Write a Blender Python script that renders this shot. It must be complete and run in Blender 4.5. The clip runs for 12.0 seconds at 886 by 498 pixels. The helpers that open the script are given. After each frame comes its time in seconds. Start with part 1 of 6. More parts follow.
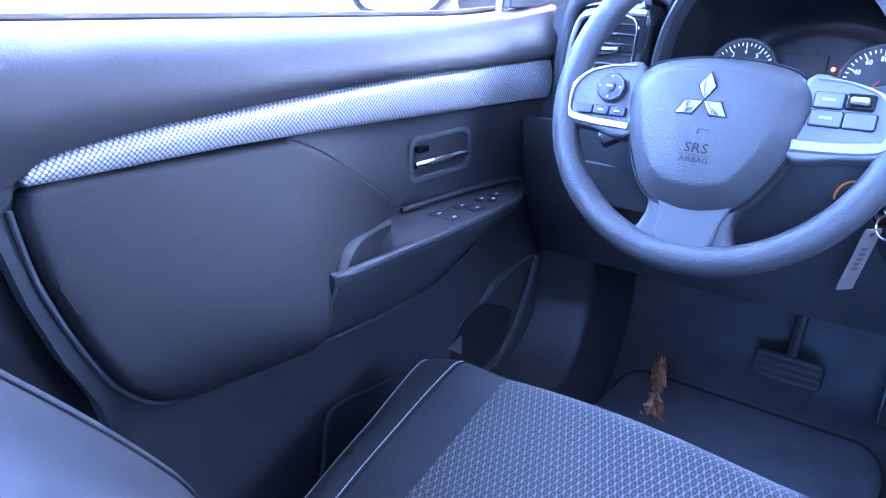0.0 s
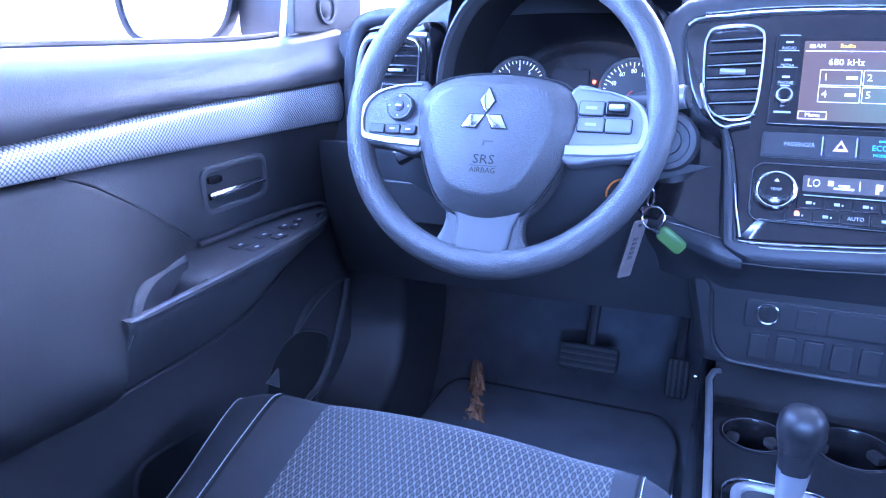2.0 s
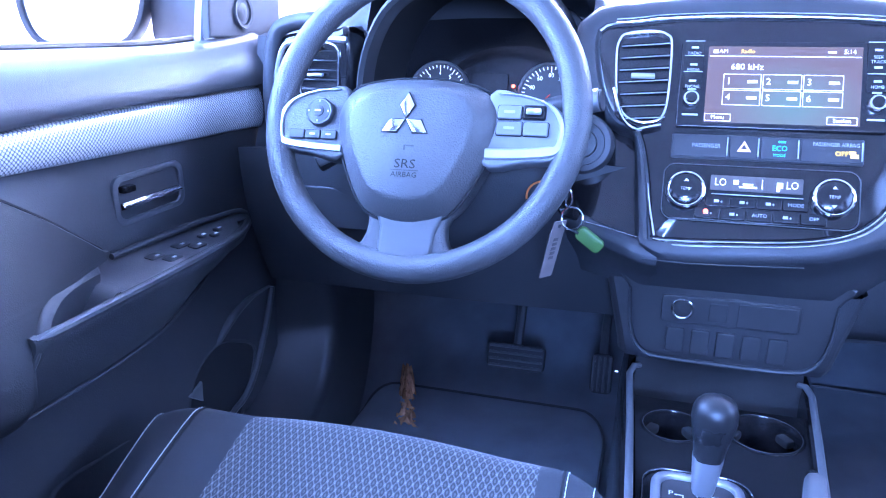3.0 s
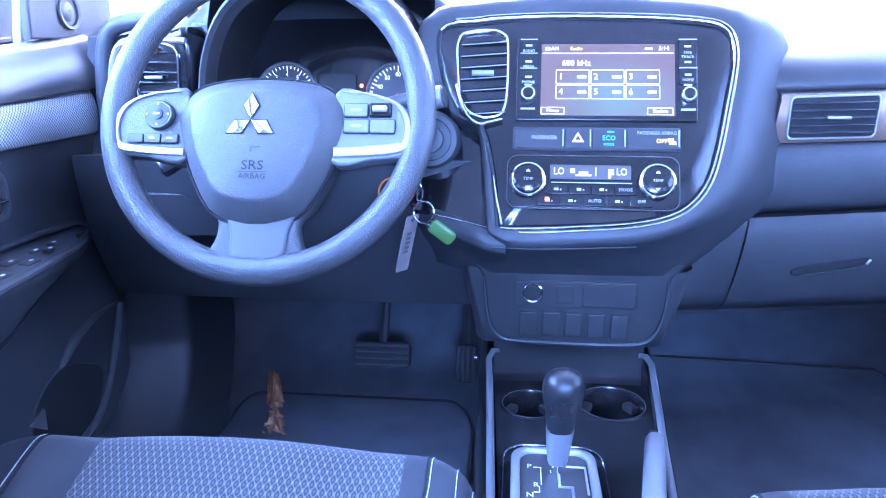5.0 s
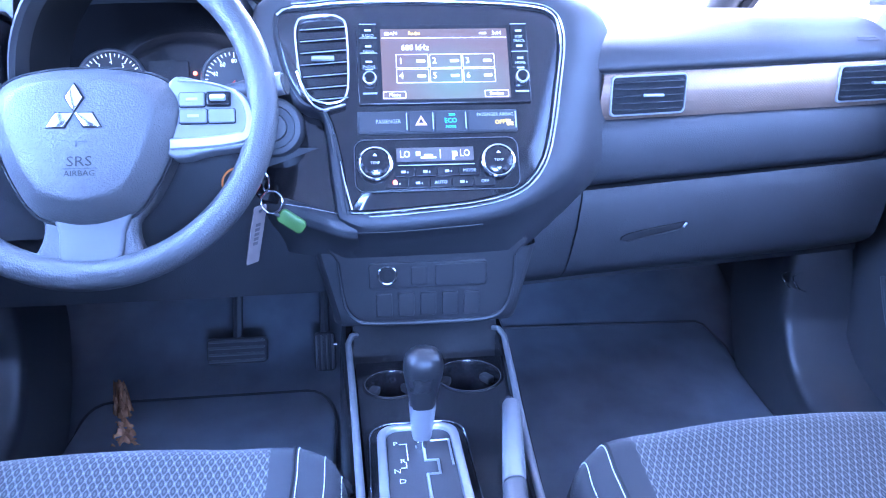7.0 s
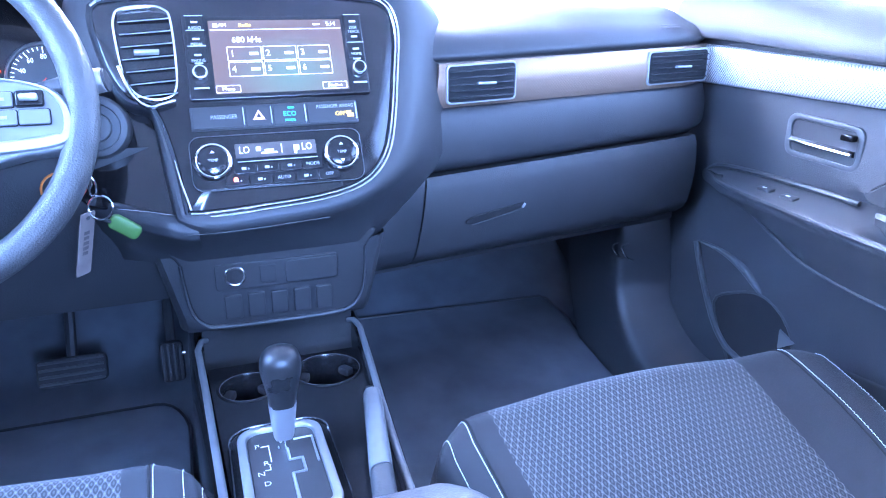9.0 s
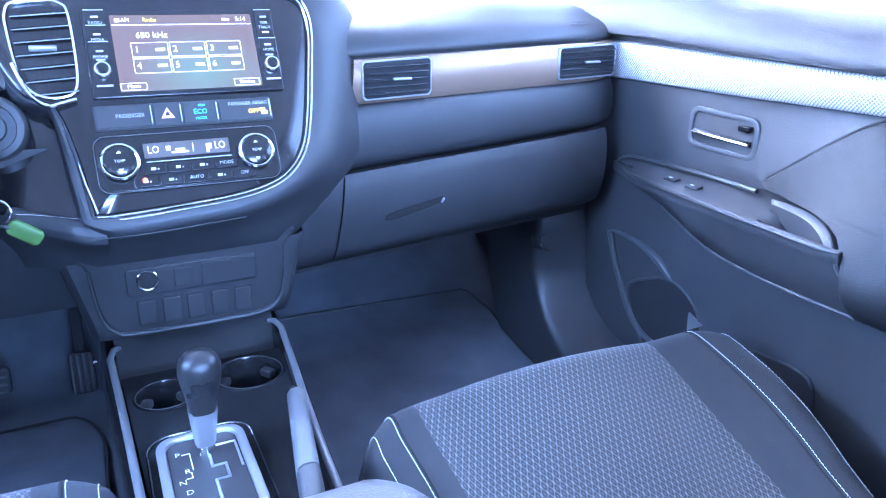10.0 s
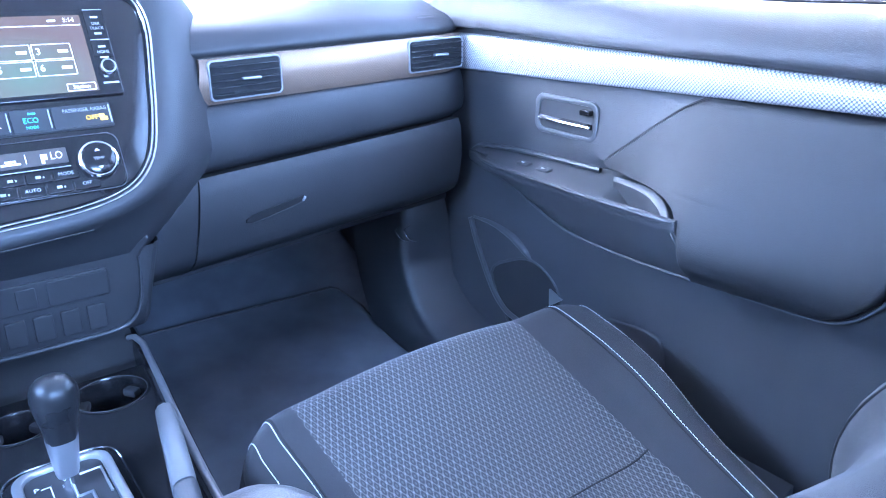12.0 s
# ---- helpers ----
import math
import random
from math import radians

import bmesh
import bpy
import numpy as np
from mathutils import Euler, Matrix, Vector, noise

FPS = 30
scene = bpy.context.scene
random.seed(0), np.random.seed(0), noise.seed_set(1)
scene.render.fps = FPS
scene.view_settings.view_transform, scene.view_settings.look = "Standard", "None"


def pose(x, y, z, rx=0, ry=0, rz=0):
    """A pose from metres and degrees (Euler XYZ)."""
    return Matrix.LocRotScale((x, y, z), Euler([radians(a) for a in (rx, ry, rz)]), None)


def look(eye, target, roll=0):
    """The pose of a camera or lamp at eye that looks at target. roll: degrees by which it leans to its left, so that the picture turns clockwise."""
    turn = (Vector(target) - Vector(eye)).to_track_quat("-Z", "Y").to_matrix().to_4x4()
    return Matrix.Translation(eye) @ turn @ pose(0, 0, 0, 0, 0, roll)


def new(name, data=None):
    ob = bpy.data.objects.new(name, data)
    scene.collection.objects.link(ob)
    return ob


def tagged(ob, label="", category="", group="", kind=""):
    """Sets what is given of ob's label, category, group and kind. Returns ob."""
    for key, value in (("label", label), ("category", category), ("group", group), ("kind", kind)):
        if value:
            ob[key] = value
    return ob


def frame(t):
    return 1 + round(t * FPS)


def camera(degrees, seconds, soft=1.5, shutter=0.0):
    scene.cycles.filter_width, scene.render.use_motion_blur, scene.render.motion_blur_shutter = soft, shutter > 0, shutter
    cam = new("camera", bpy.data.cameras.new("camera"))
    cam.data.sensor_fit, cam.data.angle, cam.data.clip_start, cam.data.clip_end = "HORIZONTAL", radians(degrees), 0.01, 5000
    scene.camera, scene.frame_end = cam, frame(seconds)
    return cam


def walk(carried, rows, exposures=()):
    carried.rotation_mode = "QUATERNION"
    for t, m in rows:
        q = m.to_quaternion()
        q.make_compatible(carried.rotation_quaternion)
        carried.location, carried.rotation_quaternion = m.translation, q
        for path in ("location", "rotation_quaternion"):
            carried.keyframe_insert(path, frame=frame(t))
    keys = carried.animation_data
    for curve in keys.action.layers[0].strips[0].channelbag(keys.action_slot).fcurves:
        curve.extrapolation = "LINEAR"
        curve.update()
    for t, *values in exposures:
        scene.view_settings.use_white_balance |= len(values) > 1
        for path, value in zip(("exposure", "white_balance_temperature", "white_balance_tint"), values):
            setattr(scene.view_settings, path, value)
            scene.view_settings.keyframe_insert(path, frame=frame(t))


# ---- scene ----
cam = camera(63.99, 12.0, 1.1)
PATH = [
    (0.0, pose(-0.1208, -0.8784, 0.7894, 70.05, -0.41, 38.69)),
    (0.5, pose(-0.1121, -0.8762, 0.7885, 70.43, -0.17, 34.83)),
    (1.0, pose(-0.1131, -0.8766, 0.7875, 71.04, 0.29, 30.29)),
    (1.5, pose(-0.1137, -0.8757, 0.7851, 71.66, 0.56, 26.22)),
    (2.0, pose(-0.1124, -0.8752, 0.7847, 72.11, 0.41, 22.68)),
    (2.5, pose(-0.1088, -0.8741, 0.7849, 72.37, 0.41, 19.70)),
    (3.0, pose(-0.1044, -0.8733, 0.7859, 72.36, 0.14, 16.94)),
    (5.0, pose(-0.0872, -0.8818, 0.7809, 72.62, 0.26, 5.84)),
    (5.5, pose(-0.0882, -0.8839, 0.7813, 72.49, 0.23, 2.94)),
    (6.0, pose(-0.0884, -0.8852, 0.7818, 71.98, 0.23, -0.36)),
    (6.5, pose(-0.0882, -0.8877, 0.7827, 71.47, 0.23, -3.43)),
    (7.0, pose(-0.0883, -0.8898, 0.7832, 71.32, 0.19, -6.70)),
    (9.0, pose(-0.0906, -0.8947, 0.7847, 70.52, 0.13, -19.54)),
    (9.5, pose(-0.0916, -0.8961, 0.7850, 70.44, -0.10, -22.97)),
    (10.0, pose(-0.0911, -0.8975, 0.7850, 70.21, -0.30, -26.13)),
    (10.5, pose(-0.0914, -0.8998, 0.7853, 70.08, -0.40, -29.24)),
    (11.0, pose(-0.0918, -0.9028, 0.7860, 70.08, -0.30, -32.09)),
    (11.5, pose(-0.0930, -0.9048, 0.7859, 69.93, 0.12, -34.73)),
    (12.0, pose(-0.0937, -0.9075, 0.7859, 69.80, 0.44, -37.70)),
]
walk(cam, PATH, [(0.0, 3.48, 5150, 38), (3.0, 3.6, 4950, 40), (6.0, 3.9, 5000, 38), (9.0, 3.92, 5200, 31), (12.0, 3.75, 5500, 24)])

# ---- world and light ----
world = bpy.data.worlds.new("sky")
scene.world = world
world.use_nodes = True
wn = world.node_tree.nodes
sky = wn.new("ShaderNodeTexSky")
sky.sky_type, sky.sun_disc = "NISHITA", False
sky.sun_elevation, sky.sun_rotation = radians(76), radians(0)
world.node_tree.links.new(sky.outputs[0], wn["Background"].inputs[0])
wn["Background"].inputs[1].default_value = 0.13
sun = new("sun", bpy.data.lights.new("sun", "SUN"))
sun.data.energy, sun.data.angle, sun.data.color = 3.2, radians(0.6), (1.0, 0.97, 0.93)
sun.matrix_world = look((0, 0, 8), (0.0, -2.0, 0))


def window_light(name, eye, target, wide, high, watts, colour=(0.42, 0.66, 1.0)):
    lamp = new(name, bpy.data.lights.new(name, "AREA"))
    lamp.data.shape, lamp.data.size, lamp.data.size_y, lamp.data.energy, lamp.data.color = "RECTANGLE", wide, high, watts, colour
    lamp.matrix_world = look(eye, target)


# Area lamps added at the door windows and windshield stand in for sky light.
window_light("light_driver_window", (-0.80, -0.35, 1.00), (0.6, -0.4, 0.45), 0.9, 0.30, 2.1, (0.36, 0.62, 1.0))
window_light("light_passenger_window", (0.80, -0.35, 1.00), (-0.6, -0.4, 0.45), 0.9, 0.30, 0.6, (0.40, 0.66, 1.0))
window_light("light_windshield", (0.0, 0.42, 1.08), (0.0, -0.4, 0.30), 1.0, 0.22, 2.5, (0.74, 0.87, 1.0))
# Unseen fill added behind the seats; its deep blue lifts shadows like haze.
window_light("fill_rear_blue", (0.0, -2.30, 1.02), (0.0, 0.1, 0.35), 0.75, 0.34, 9.2, (0.345, 0.605, 1.0))


# ---- shape helpers ----
def vec(*a):
    return Vector(a)


def top_of(ob):
    while ob.parent:
        ob = ob.parent
    return ob


def thing(name, base, label, category, group="", kind=""):
    ob = new(name)
    ob.location = base
    ob.empty_display_size = 0.05
    return tagged(ob, label, category, group, kind)


def part(name, bm, material, parent=None, label="", sharp=38, kind="", category=""):
    bmesh.ops.recalc_face_normals(bm, faces=bm.faces[:])
    if parent:
        bmesh.ops.translate(bm, vec=-top_of(parent).location, verts=bm.verts[:])
    for f in bm.faces:
        f.smooth = len(f.verts) < 5
    for e in bm.edges:
        if e.calc_face_angle(0) > radians(sharp):
            e.smooth = False
    me = bpy.data.meshes.new(name)
    bm.to_mesh(me)
    bm.free()
    me.materials.append(material)
    ob = new(name, me)
    ob.parent = parent
    return tagged(ob, label, category, "", kind)


def spline(pts, n=5, closed=True):
    """Catmull-Rom through points of any dimension."""
    p = [np.array(q, float) for q in pts]
    m = len(p)
    out = []
    for i in range(m if closed else m - 1):
        a, b, c, d = (p[(i + k) % m] if closed else p[min(max(i + k, 0), m - 1)] for k in (-1, 0, 1, 2))
        for j in range(n):
            t = j / n
            out.append(0.5 * (2 * b + (c - a) * t + (2 * a - 5 * b + 4 * c - d) * t * t + (3 * b - a - 3 * c + d) * t ** 3))
    if not closed:
        out.append(p[-1])
    return out


def rounded(w, h, r, n=4, cx=0.0, cy=0.0):
    """A rounded rectangle's outline."""
    r = min(r, w / 2 - 1e-5, h / 2 - 1e-5)
    out = []
    for sx, sy, a0 in ((1, 1, 0), (-1, 1, 90), (-1, -1, 180), (1, -1, 270)):
        for k in range(n + 1):
            a = radians(a0 + 90 * k / n)
            out.append((cx + sx * (w / 2 - r) + r * math.cos(a), cy + sy * (h / 2 - r) + r * math.sin(a)))
    return out


def inset(pts, d):
    p = np.array(pts, float)
    nxt, prv = np.roll(p, -1, 0), np.roll(p, 1, 0)
    area = (p[:, 0] * nxt[:, 1] - nxt[:, 0] * p[:, 1]).sum()
    tan = nxt - prv
    tan /= np.linalg.norm(tan, axis=1, keepdims=True) + 1e-9
    nor = np.stack([-tan[:, 1], tan[:, 0]], 1) * (1 if area > 0 else -1)
    return p + nor * d


def frame_at(o, u, v):
    o, u, v = Vector(o), Vector(u).normalized(), Vector(v).normalized()
    w = u.cross(v)
    return lambda a, b, c=0.0: o + u * float(a) + v * float(b) + w * float(c)


def loft(rings, closed=True, caps=True, bm=None):
    bm = bm or bmesh.new()
    vs = [[bm.verts.new(Vector([float(c) for c in p])) for p in r] for r in rings]
    n = len(vs[0])
    for a, b in zip(vs, vs[1:]):
        for i in range(n if closed else n - 1):
            j = (i + 1) % n
            try:
                bm.faces.new((a[i], a[j], b[j], b[i]))
            except ValueError:
                pass
    if caps:
        for r in (vs[0], vs[-1]):
            try:
                bm.faces.new(r)
            except ValueError:
                pass
    return bm


def plate(outline, at, depth=0.004, bevel=0.001, dome=0.0, bm=None, back=True):
    """A plate with rounded rim; at(u, v, w) lays it into space, w outwards."""
    bm = bm or bmesh.new()
    rings = [[at(u, v, -depth) for u, v in outline]]
    last = outline
    for a in (0, 35, 65, 90):
        last = inset(outline, bevel * (1 - math.cos(radians(a))))
        rings.append([at(u, v, -bevel + bevel * math.sin(radians(a))) for u, v in last])
    if dome:
        c = np.mean(np.array(last), 0)
        for k in (0.96, 0.9, 0.8, 0.68, 0.54, 0.38, 0.2):
            rings.append([at(*(c + (np.array(q) - c) * k), dome * (1 - k * k) ** 0.8) for q in last])
    vs = [[bm.verts.new(p) for p in r] for r in rings]
    n = len(outline)
    for a, b in zip(vs, vs[1:]):
        for i in range(n):
            j = (i + 1) % n
            bm.faces.new((a[i], a[j], b[j], b[i]))
    if back:
        bm.faces.new(vs[0])
    if dome:
        mid = bm.verts.new(at(*c, dome))
        for i in range(n):
            bm.faces.new((vs[-1][i], vs[-1][(i + 1) % n], mid))
    else:
        bm.faces.new(vs[-1])
    return bm


def ring_plate(outer, inner, at, depth=0.004, bevel=0.001, bm=None):
    """A frame between two outlines of equal point counts."""
    bm = bm or bmesh.new()
    rows = [(outer, 0.0, -depth)]
    for a in (0, 45, 90):
        rows.append((inset(outer, bevel * (1 - math.cos(radians(a)))), 0, -bevel + bevel * math.sin(radians(a))))
    for a in (90, 45, 0):
        rows.append((inset(inner, -bevel * (1 - math.cos(radians(a)))), 0, -bevel + bevel * math.sin(radians(a))))
    rows.append((inner, 0.0, -depth))
    vs = [[bm.verts.new(at(u, v, w)) for u, v in o] for o, _, w in rows]
    n = len(outer)
    for a, b in zip(vs, vs[1:] + vs[:1]):
        for i in range(n):
            j = (i + 1) % n
            bm.faces.new((a[i], a[j], b[j], b[i]))
    return bm


def pierced(outline, holes, at, depth):
    """A flat sheet with holes, and the walls of its rim and holes."""
    bm = bmesh.new()
    edges = []
    for o in [outline] + holes:
        a, b = [bm.verts.new(at(u, v, 0)) for u, v in o], [bm.verts.new(at(u, v, -depth)) for u, v in o]
        for i in range(len(o)):
            j = (i + 1) % len(o)
            edges.append(bm.edges.new((a[i], a[j])))
            bm.faces.new((a[i], a[j], b[j], b[i]))
    bmesh.ops.triangle_fill(bm, use_beauty=True, use_dissolve=False, edges=edges)
    return bm


def tube(path, r, n=8, closed=False, bm=None, flat=1.0, up=None):
    """A round bar along a path; r is a number or one for each point."""
    bm = bm or bmesh.new()
    p = [Vector([float(c) for c in q]) for q in path]
    m = len(p)
    rs = [float(r)] * m if isinstance(r, (int, float)) else [float(q) for q in r]
    side = None
    rings = []
    for i in range(m):
        a, b = (p[(i - 1) % m], p[(i + 1) % m]) if closed else (p[max(i - 1, 0)], p[min(i + 1, m - 1)])
        t = (b - a).normalized()
        if side is None:
            ref = Vector(up) if up else (Vector((0, 0, 1)) if abs(t.z) < 0.9 else Vector((1, 0, 0)))
            side = t.cross(ref).normalized()
        side = (side - t * side.dot(t)).normalized()
        nor = side.cross(t)
        rings.append([p[i] + (side * math.cos(k * math.tau / n) + nor * math.sin(k * math.tau / n) * flat) * rs[i] for k in range(n)])
    if closed:
        rings.append(rings[0])
    loft(rings, True, not closed, bm)
    if closed:
        bmesh.ops.remove_doubles(bm, verts=bm.verts[:], dist=1e-6)
    return bm


def revolve(profile, at, n=24, bm=None):
    """Turns (radius, height) round the frame's w axis."""
    return loft([[at(r * math.cos(k * math.tau / n), r * math.sin(k * math.tau / n), h) for k in range(n)] for r, h in profile], True, True, bm)


def rbox(m, sx, sy, sz, bevel=0.002, seg=2, bm=None):
    b = bmesh.new()
    bmesh.ops.create_cube(b, size=1, matrix=Matrix.Diagonal((sx, sy, sz, 1)))
    if bevel:
        bmesh.ops.bevel(b, geom=b.edges[:], offset=bevel, segments=seg, affect="EDGES", profile=0.5)
    bmesh.ops.transform(b, matrix=m, verts=b.verts[:])
    if bm is None:
        return b
    me = bpy.data.meshes.new("tmp")
    b.to_mesh(me)
    b.free()
    bm.from_mesh(me)
    bpy.data.meshes.remove(me)
    return bm


def grid(nu, nv, fn, off=None):
    """A surface fn(s, t) for s, t from 0 to 1; off is the way and depth of its thickness."""
    bm = bmesh.new()
    vs = [[bm.verts.new(fn(i / nu, j / nv)) for j in range(nv + 1)] for i in range(nu + 1)]

    def faces(g):
        for i in range(nu):
            for j in range(nv):
                bm.faces.new((g[i][j], g[i + 1][j], g[i + 1][j + 1], g[i][j + 1]))
    faces(vs)
    if off:
        ws = [[bm.verts.new(q.co + Vector(off)) for q in r] for r in vs]
        faces(ws)
        rim = [(i, 0) for i in range(nu)] + [(nu, j) for j in range(nv)] + [(i, nv) for i in range(nu, 0, -1)] + [(0, j) for j in range(nv, 0, -1)]
        for (i, j), (k, l) in zip(rim, rim[1:] + rim[:1]):
            bm.faces.new((vs[i][j], vs[k][l], ws[k][l], ws[i][j]))
    return bm


def lerp(x, xs, ys):
    return float(np.interp(x, xs, ys))


def stitches(path, parent, material, pitch=0.0052, length=0.0041, r=0.00045, lift=(0, 0, 0.0012)):
    """A row of short threads laid along a path."""
    p = np.array([[float(c) for c in q] for q in path])
    s = np.concatenate([[0], np.cumsum(np.linalg.norm(np.diff(p, axis=0), axis=1))])
    bm = bmesh.new()
    at = 0.0
    while at + length < s[-1]:
        q = [Vector([lerp(v, s, p[:, k]) + lift[k] * w for k in range(3)]) for v, w in ((at, 0.4), (at + length / 2, 1), (at + length, 0.4))]
        tube(q, r, 5, bm=bm)
        at += pitch
    return part("stitching", bm, material, parent, "light grey thread", kind="stuff")


def lettering(words, size, at, material, parent, u=0.0, v=0.0, w=0.0006, name="lettering", squeeze=1.0, align="CENTER"):
    cu = bpy.data.curves.new("type", "FONT")
    cu.body, cu.size, cu.align_x, cu.align_y, cu.resolution_u = words, size, align, "CENTER", 2
    tmp = new("type", cu)
    me0 = bpy.data.meshes.new_from_object(tmp.evaluated_get(bpy.context.evaluated_depsgraph_get()))
    bpy.data.objects.remove(tmp)
    bpy.data.curves.remove(cu)
    bm = bmesh.new()
    bm.from_mesh(me0)
    bpy.data.meshes.remove(me0)
    for q in bm.verts:
        q.co = at(u + q.co.x * squeeze, v + q.co.y, w)
    ob = part(name, bm, material, parent)
    ob.data.polygons.foreach_set("use_smooth", [False] * len(ob.data.polygons))
    return ob


def bars(spots, at, material, parent, name="marking", w=0.0005):
    """Plain bars (u, v, width, height)."""
    for u, v, a, b in spots:
        part(name, plate([(u - a / 2, v - b / 2), (u + a / 2, v - b / 2), (u + a / 2, v + b / 2), (u - a / 2, v + b / 2)], lambda x, y, z=0.0: at(x, y, z + w), 0.0004, 0.0001), material, parent)


# ---- materials ----
def material(name, colour, rough=0.5, metal=0.0, var=0.12, grain=900.0, bump=0.0, blotch=9.0, emit=0.0, coat=0.0, spec=0.5, sheen=0.0):
    m = bpy.data.materials.new(name)
    m.use_nodes = True
    nt = m.node_tree
    n, l = nt.nodes, nt.links
    b = n["Principled BSDF"]
    b.inputs["Roughness"].default_value, b.inputs["Metallic"].default_value = rough, metal
    b.inputs["Coat Weight"].default_value, b.inputs["Specular IOR Level"].default_value = coat, spec
    b.inputs["Sheen Weight"].default_value = sheen
    tc = n.new("ShaderNodeTexCoord")
    big = n.new("ShaderNodeTexNoise")
    big.inputs["Scale"].default_value, big.inputs["Detail"].default_value = blotch, 5
    l.new(tc.outputs["Object"], big.inputs["Vector"])
    fine = n.new("ShaderNodeTexNoise")
    fine.inputs["Scale"].default_value, fine.inputs["Detail"].default_value = grain, 2
    l.new(tc.outputs["Object"], fine.inputs["Vector"])
    ramp = n.new("ShaderNodeMapRange")
    ramp.inputs["From Min"].default_value, ramp.inputs["From Max"].default_value = 0.3, 0.7
    ramp.inputs["To Min"].default_value, ramp.inputs["To Max"].default_value = 1 - var, 1 + var
    l.new(big.outputs["Fac"], ramp.inputs["Value"])
    mul = n.new("ShaderNodeMix")
    mul.data_type, mul.blend_type = "RGBA", "MULTIPLY"
    mul.inputs["Factor"].default_value = 1
    mul.inputs[6].default_value = (*colour, 1)
    l.new(ramp.outputs[0], mul.inputs[7])
    l.new(mul.outputs[2], b.inputs["Base Color"])
    rr = n.new("ShaderNodeMapRange")
    rr.inputs["To Min"].default_value, rr.inputs["To Max"].default_value = max(rough - 0.07, 0.02), min(rough + 0.07, 1)
    l.new(big.outputs["Fac"], rr.inputs["Value"])
    l.new(rr.outputs[0], b.inputs["Roughness"])
    if bump:
        bp = n.new("ShaderNodeBump")
        bp.inputs["Strength"].default_value, bp.inputs["Distance"].default_value = bump, 0.0006
        l.new(fine.outputs["Fac"], bp.inputs["Height"])
        l.new(bp.outputs[0], b.inputs["Normal"])
    if emit:
        b.inputs["Emission Color"].default_value, b.inputs["Emission Strength"].default_value = (*colour, 1), emit
    return m


def maths(nt, op, a, b=None):
    k = nt.nodes.new("ShaderNodeMath")
    k.operation = op
    for i, q in enumerate((a, b)):
        if q is None:
            continue
        if isinstance(q, (int, float)):
            k.inputs[i].default_value = q
        else:
            nt.links.new(q, k.inputs[i])
    return k.outputs[0]


def lattice(m, axes, pitch_a, pitch_b, low, high, edge=0.25, dot=None, core=None, relief=0.5, dist=0.0008, rough=(0.7, 0.7), metal=(0, 0)):
    """Woven diamonds over two axes: sin * sin drives colour, gloss and relief."""
    nt = m.node_tree
    b = nt.nodes["Principled BSDF"]
    tc = nt.nodes.new("ShaderNodeTexCoord")
    sp = nt.nodes.new("ShaderNodeSeparateXYZ")
    nt.links.new(tc.outputs["Object"], sp.inputs[0])
    p, q = (maths(nt, "MULTIPLY", sp.outputs[a], math.pi / s) for a, s in zip(axes, (pitch_a, pitch_b)))
    s = maths(nt, "MULTIPLY", maths(nt, "SINE", maths(nt, "ADD", p, q)), maths(nt, "SINE", maths(nt, "SUBTRACT", p, q)))
    s = maths(nt, "ABSOLUTE", s)
    mr = nt.nodes.new("ShaderNodeMapRange")
    mr.interpolation_type = "SMOOTHSTEP"
    mr.inputs["From Min"].default_value, mr.inputs["From Max"].default_value = edge - 0.15, edge + 0.15
    nt.links.new(s, mr.inputs["Value"])
    noise_tex = nt.nodes.new("ShaderNodeTexNoise")
    noise_tex.inputs["Scale"].default_value = 700
    nt.links.new(tc.outputs["Object"], noise_tex.inputs["Vector"])
    mix = nt.nodes.new("ShaderNodeMix")
    mix.data_type = "RGBA"
    mix.inputs[6].default_value, mix.inputs[7].default_value = (*low, 1), (*high, 1)
    nt.links.new(mr.outputs[0], mix.inputs["Factor"])
    woven = mix.outputs[2]
    if core:
        heart = nt.nodes.new("ShaderNodeMapRange")
        heart.interpolation_type = "SMOOTHSTEP"
        heart.inputs["From Min"].default_value, heart.inputs["From Max"].default_value = 0.72, 0.94
        nt.links.new(s, heart.inputs["Value"])
        tuft = nt.nodes.new("ShaderNodeMix")
        tuft.data_type = "RGBA"
        tuft.inputs[7].default_value = (*core, 1)
        nt.links.new(heart.outputs[0], tuft.inputs["Factor"])
        nt.links.new(woven, tuft.inputs[6])
        woven = tuft.outputs[2]
    if dot:
        knot = nt.nodes.new("ShaderNodeMapRange")
        knot.interpolation_type = "SMOOTHSTEP"
        knot.inputs["From Min"].default_value, knot.inputs["From Max"].default_value = 0.52, 0.34
        nt.links.new(maths(nt, "MAXIMUM", maths(nt, "ABSOLUTE", maths(nt, "SINE", maths(nt, "ADD", p, q))), maths(nt, "ABSOLUTE", maths(nt, "SINE", maths(nt, "SUBTRACT", p, q)))), knot.inputs["Value"])
        over = nt.nodes.new("ShaderNodeMix")
        over.data_type = "RGBA"
        over.inputs[7].default_value = (*dot, 1)
        nt.links.new(knot.outputs[0], over.inputs["Factor"])
        nt.links.new(woven, over.inputs[6])
        woven = over.outputs[2]
    mul = nt.nodes.new("ShaderNodeMix")
    mul.data_type, mul.blend_type = "RGBA", "MULTIPLY"
    mul.inputs["Factor"].default_value = 0.7
    nt.links.new(woven, mul.inputs[6])
    vr = nt.nodes.new("ShaderNodeMapRange")
    vr.inputs["From Min"].default_value, vr.inputs["From Max"].default_value = 0.3, 0.7
    vr.inputs["To Min"].default_value, vr.inputs["To Max"].default_value = 0.6, 1.25
    nt.links.new(noise_tex.outputs["Fac"], vr.inputs["Value"])
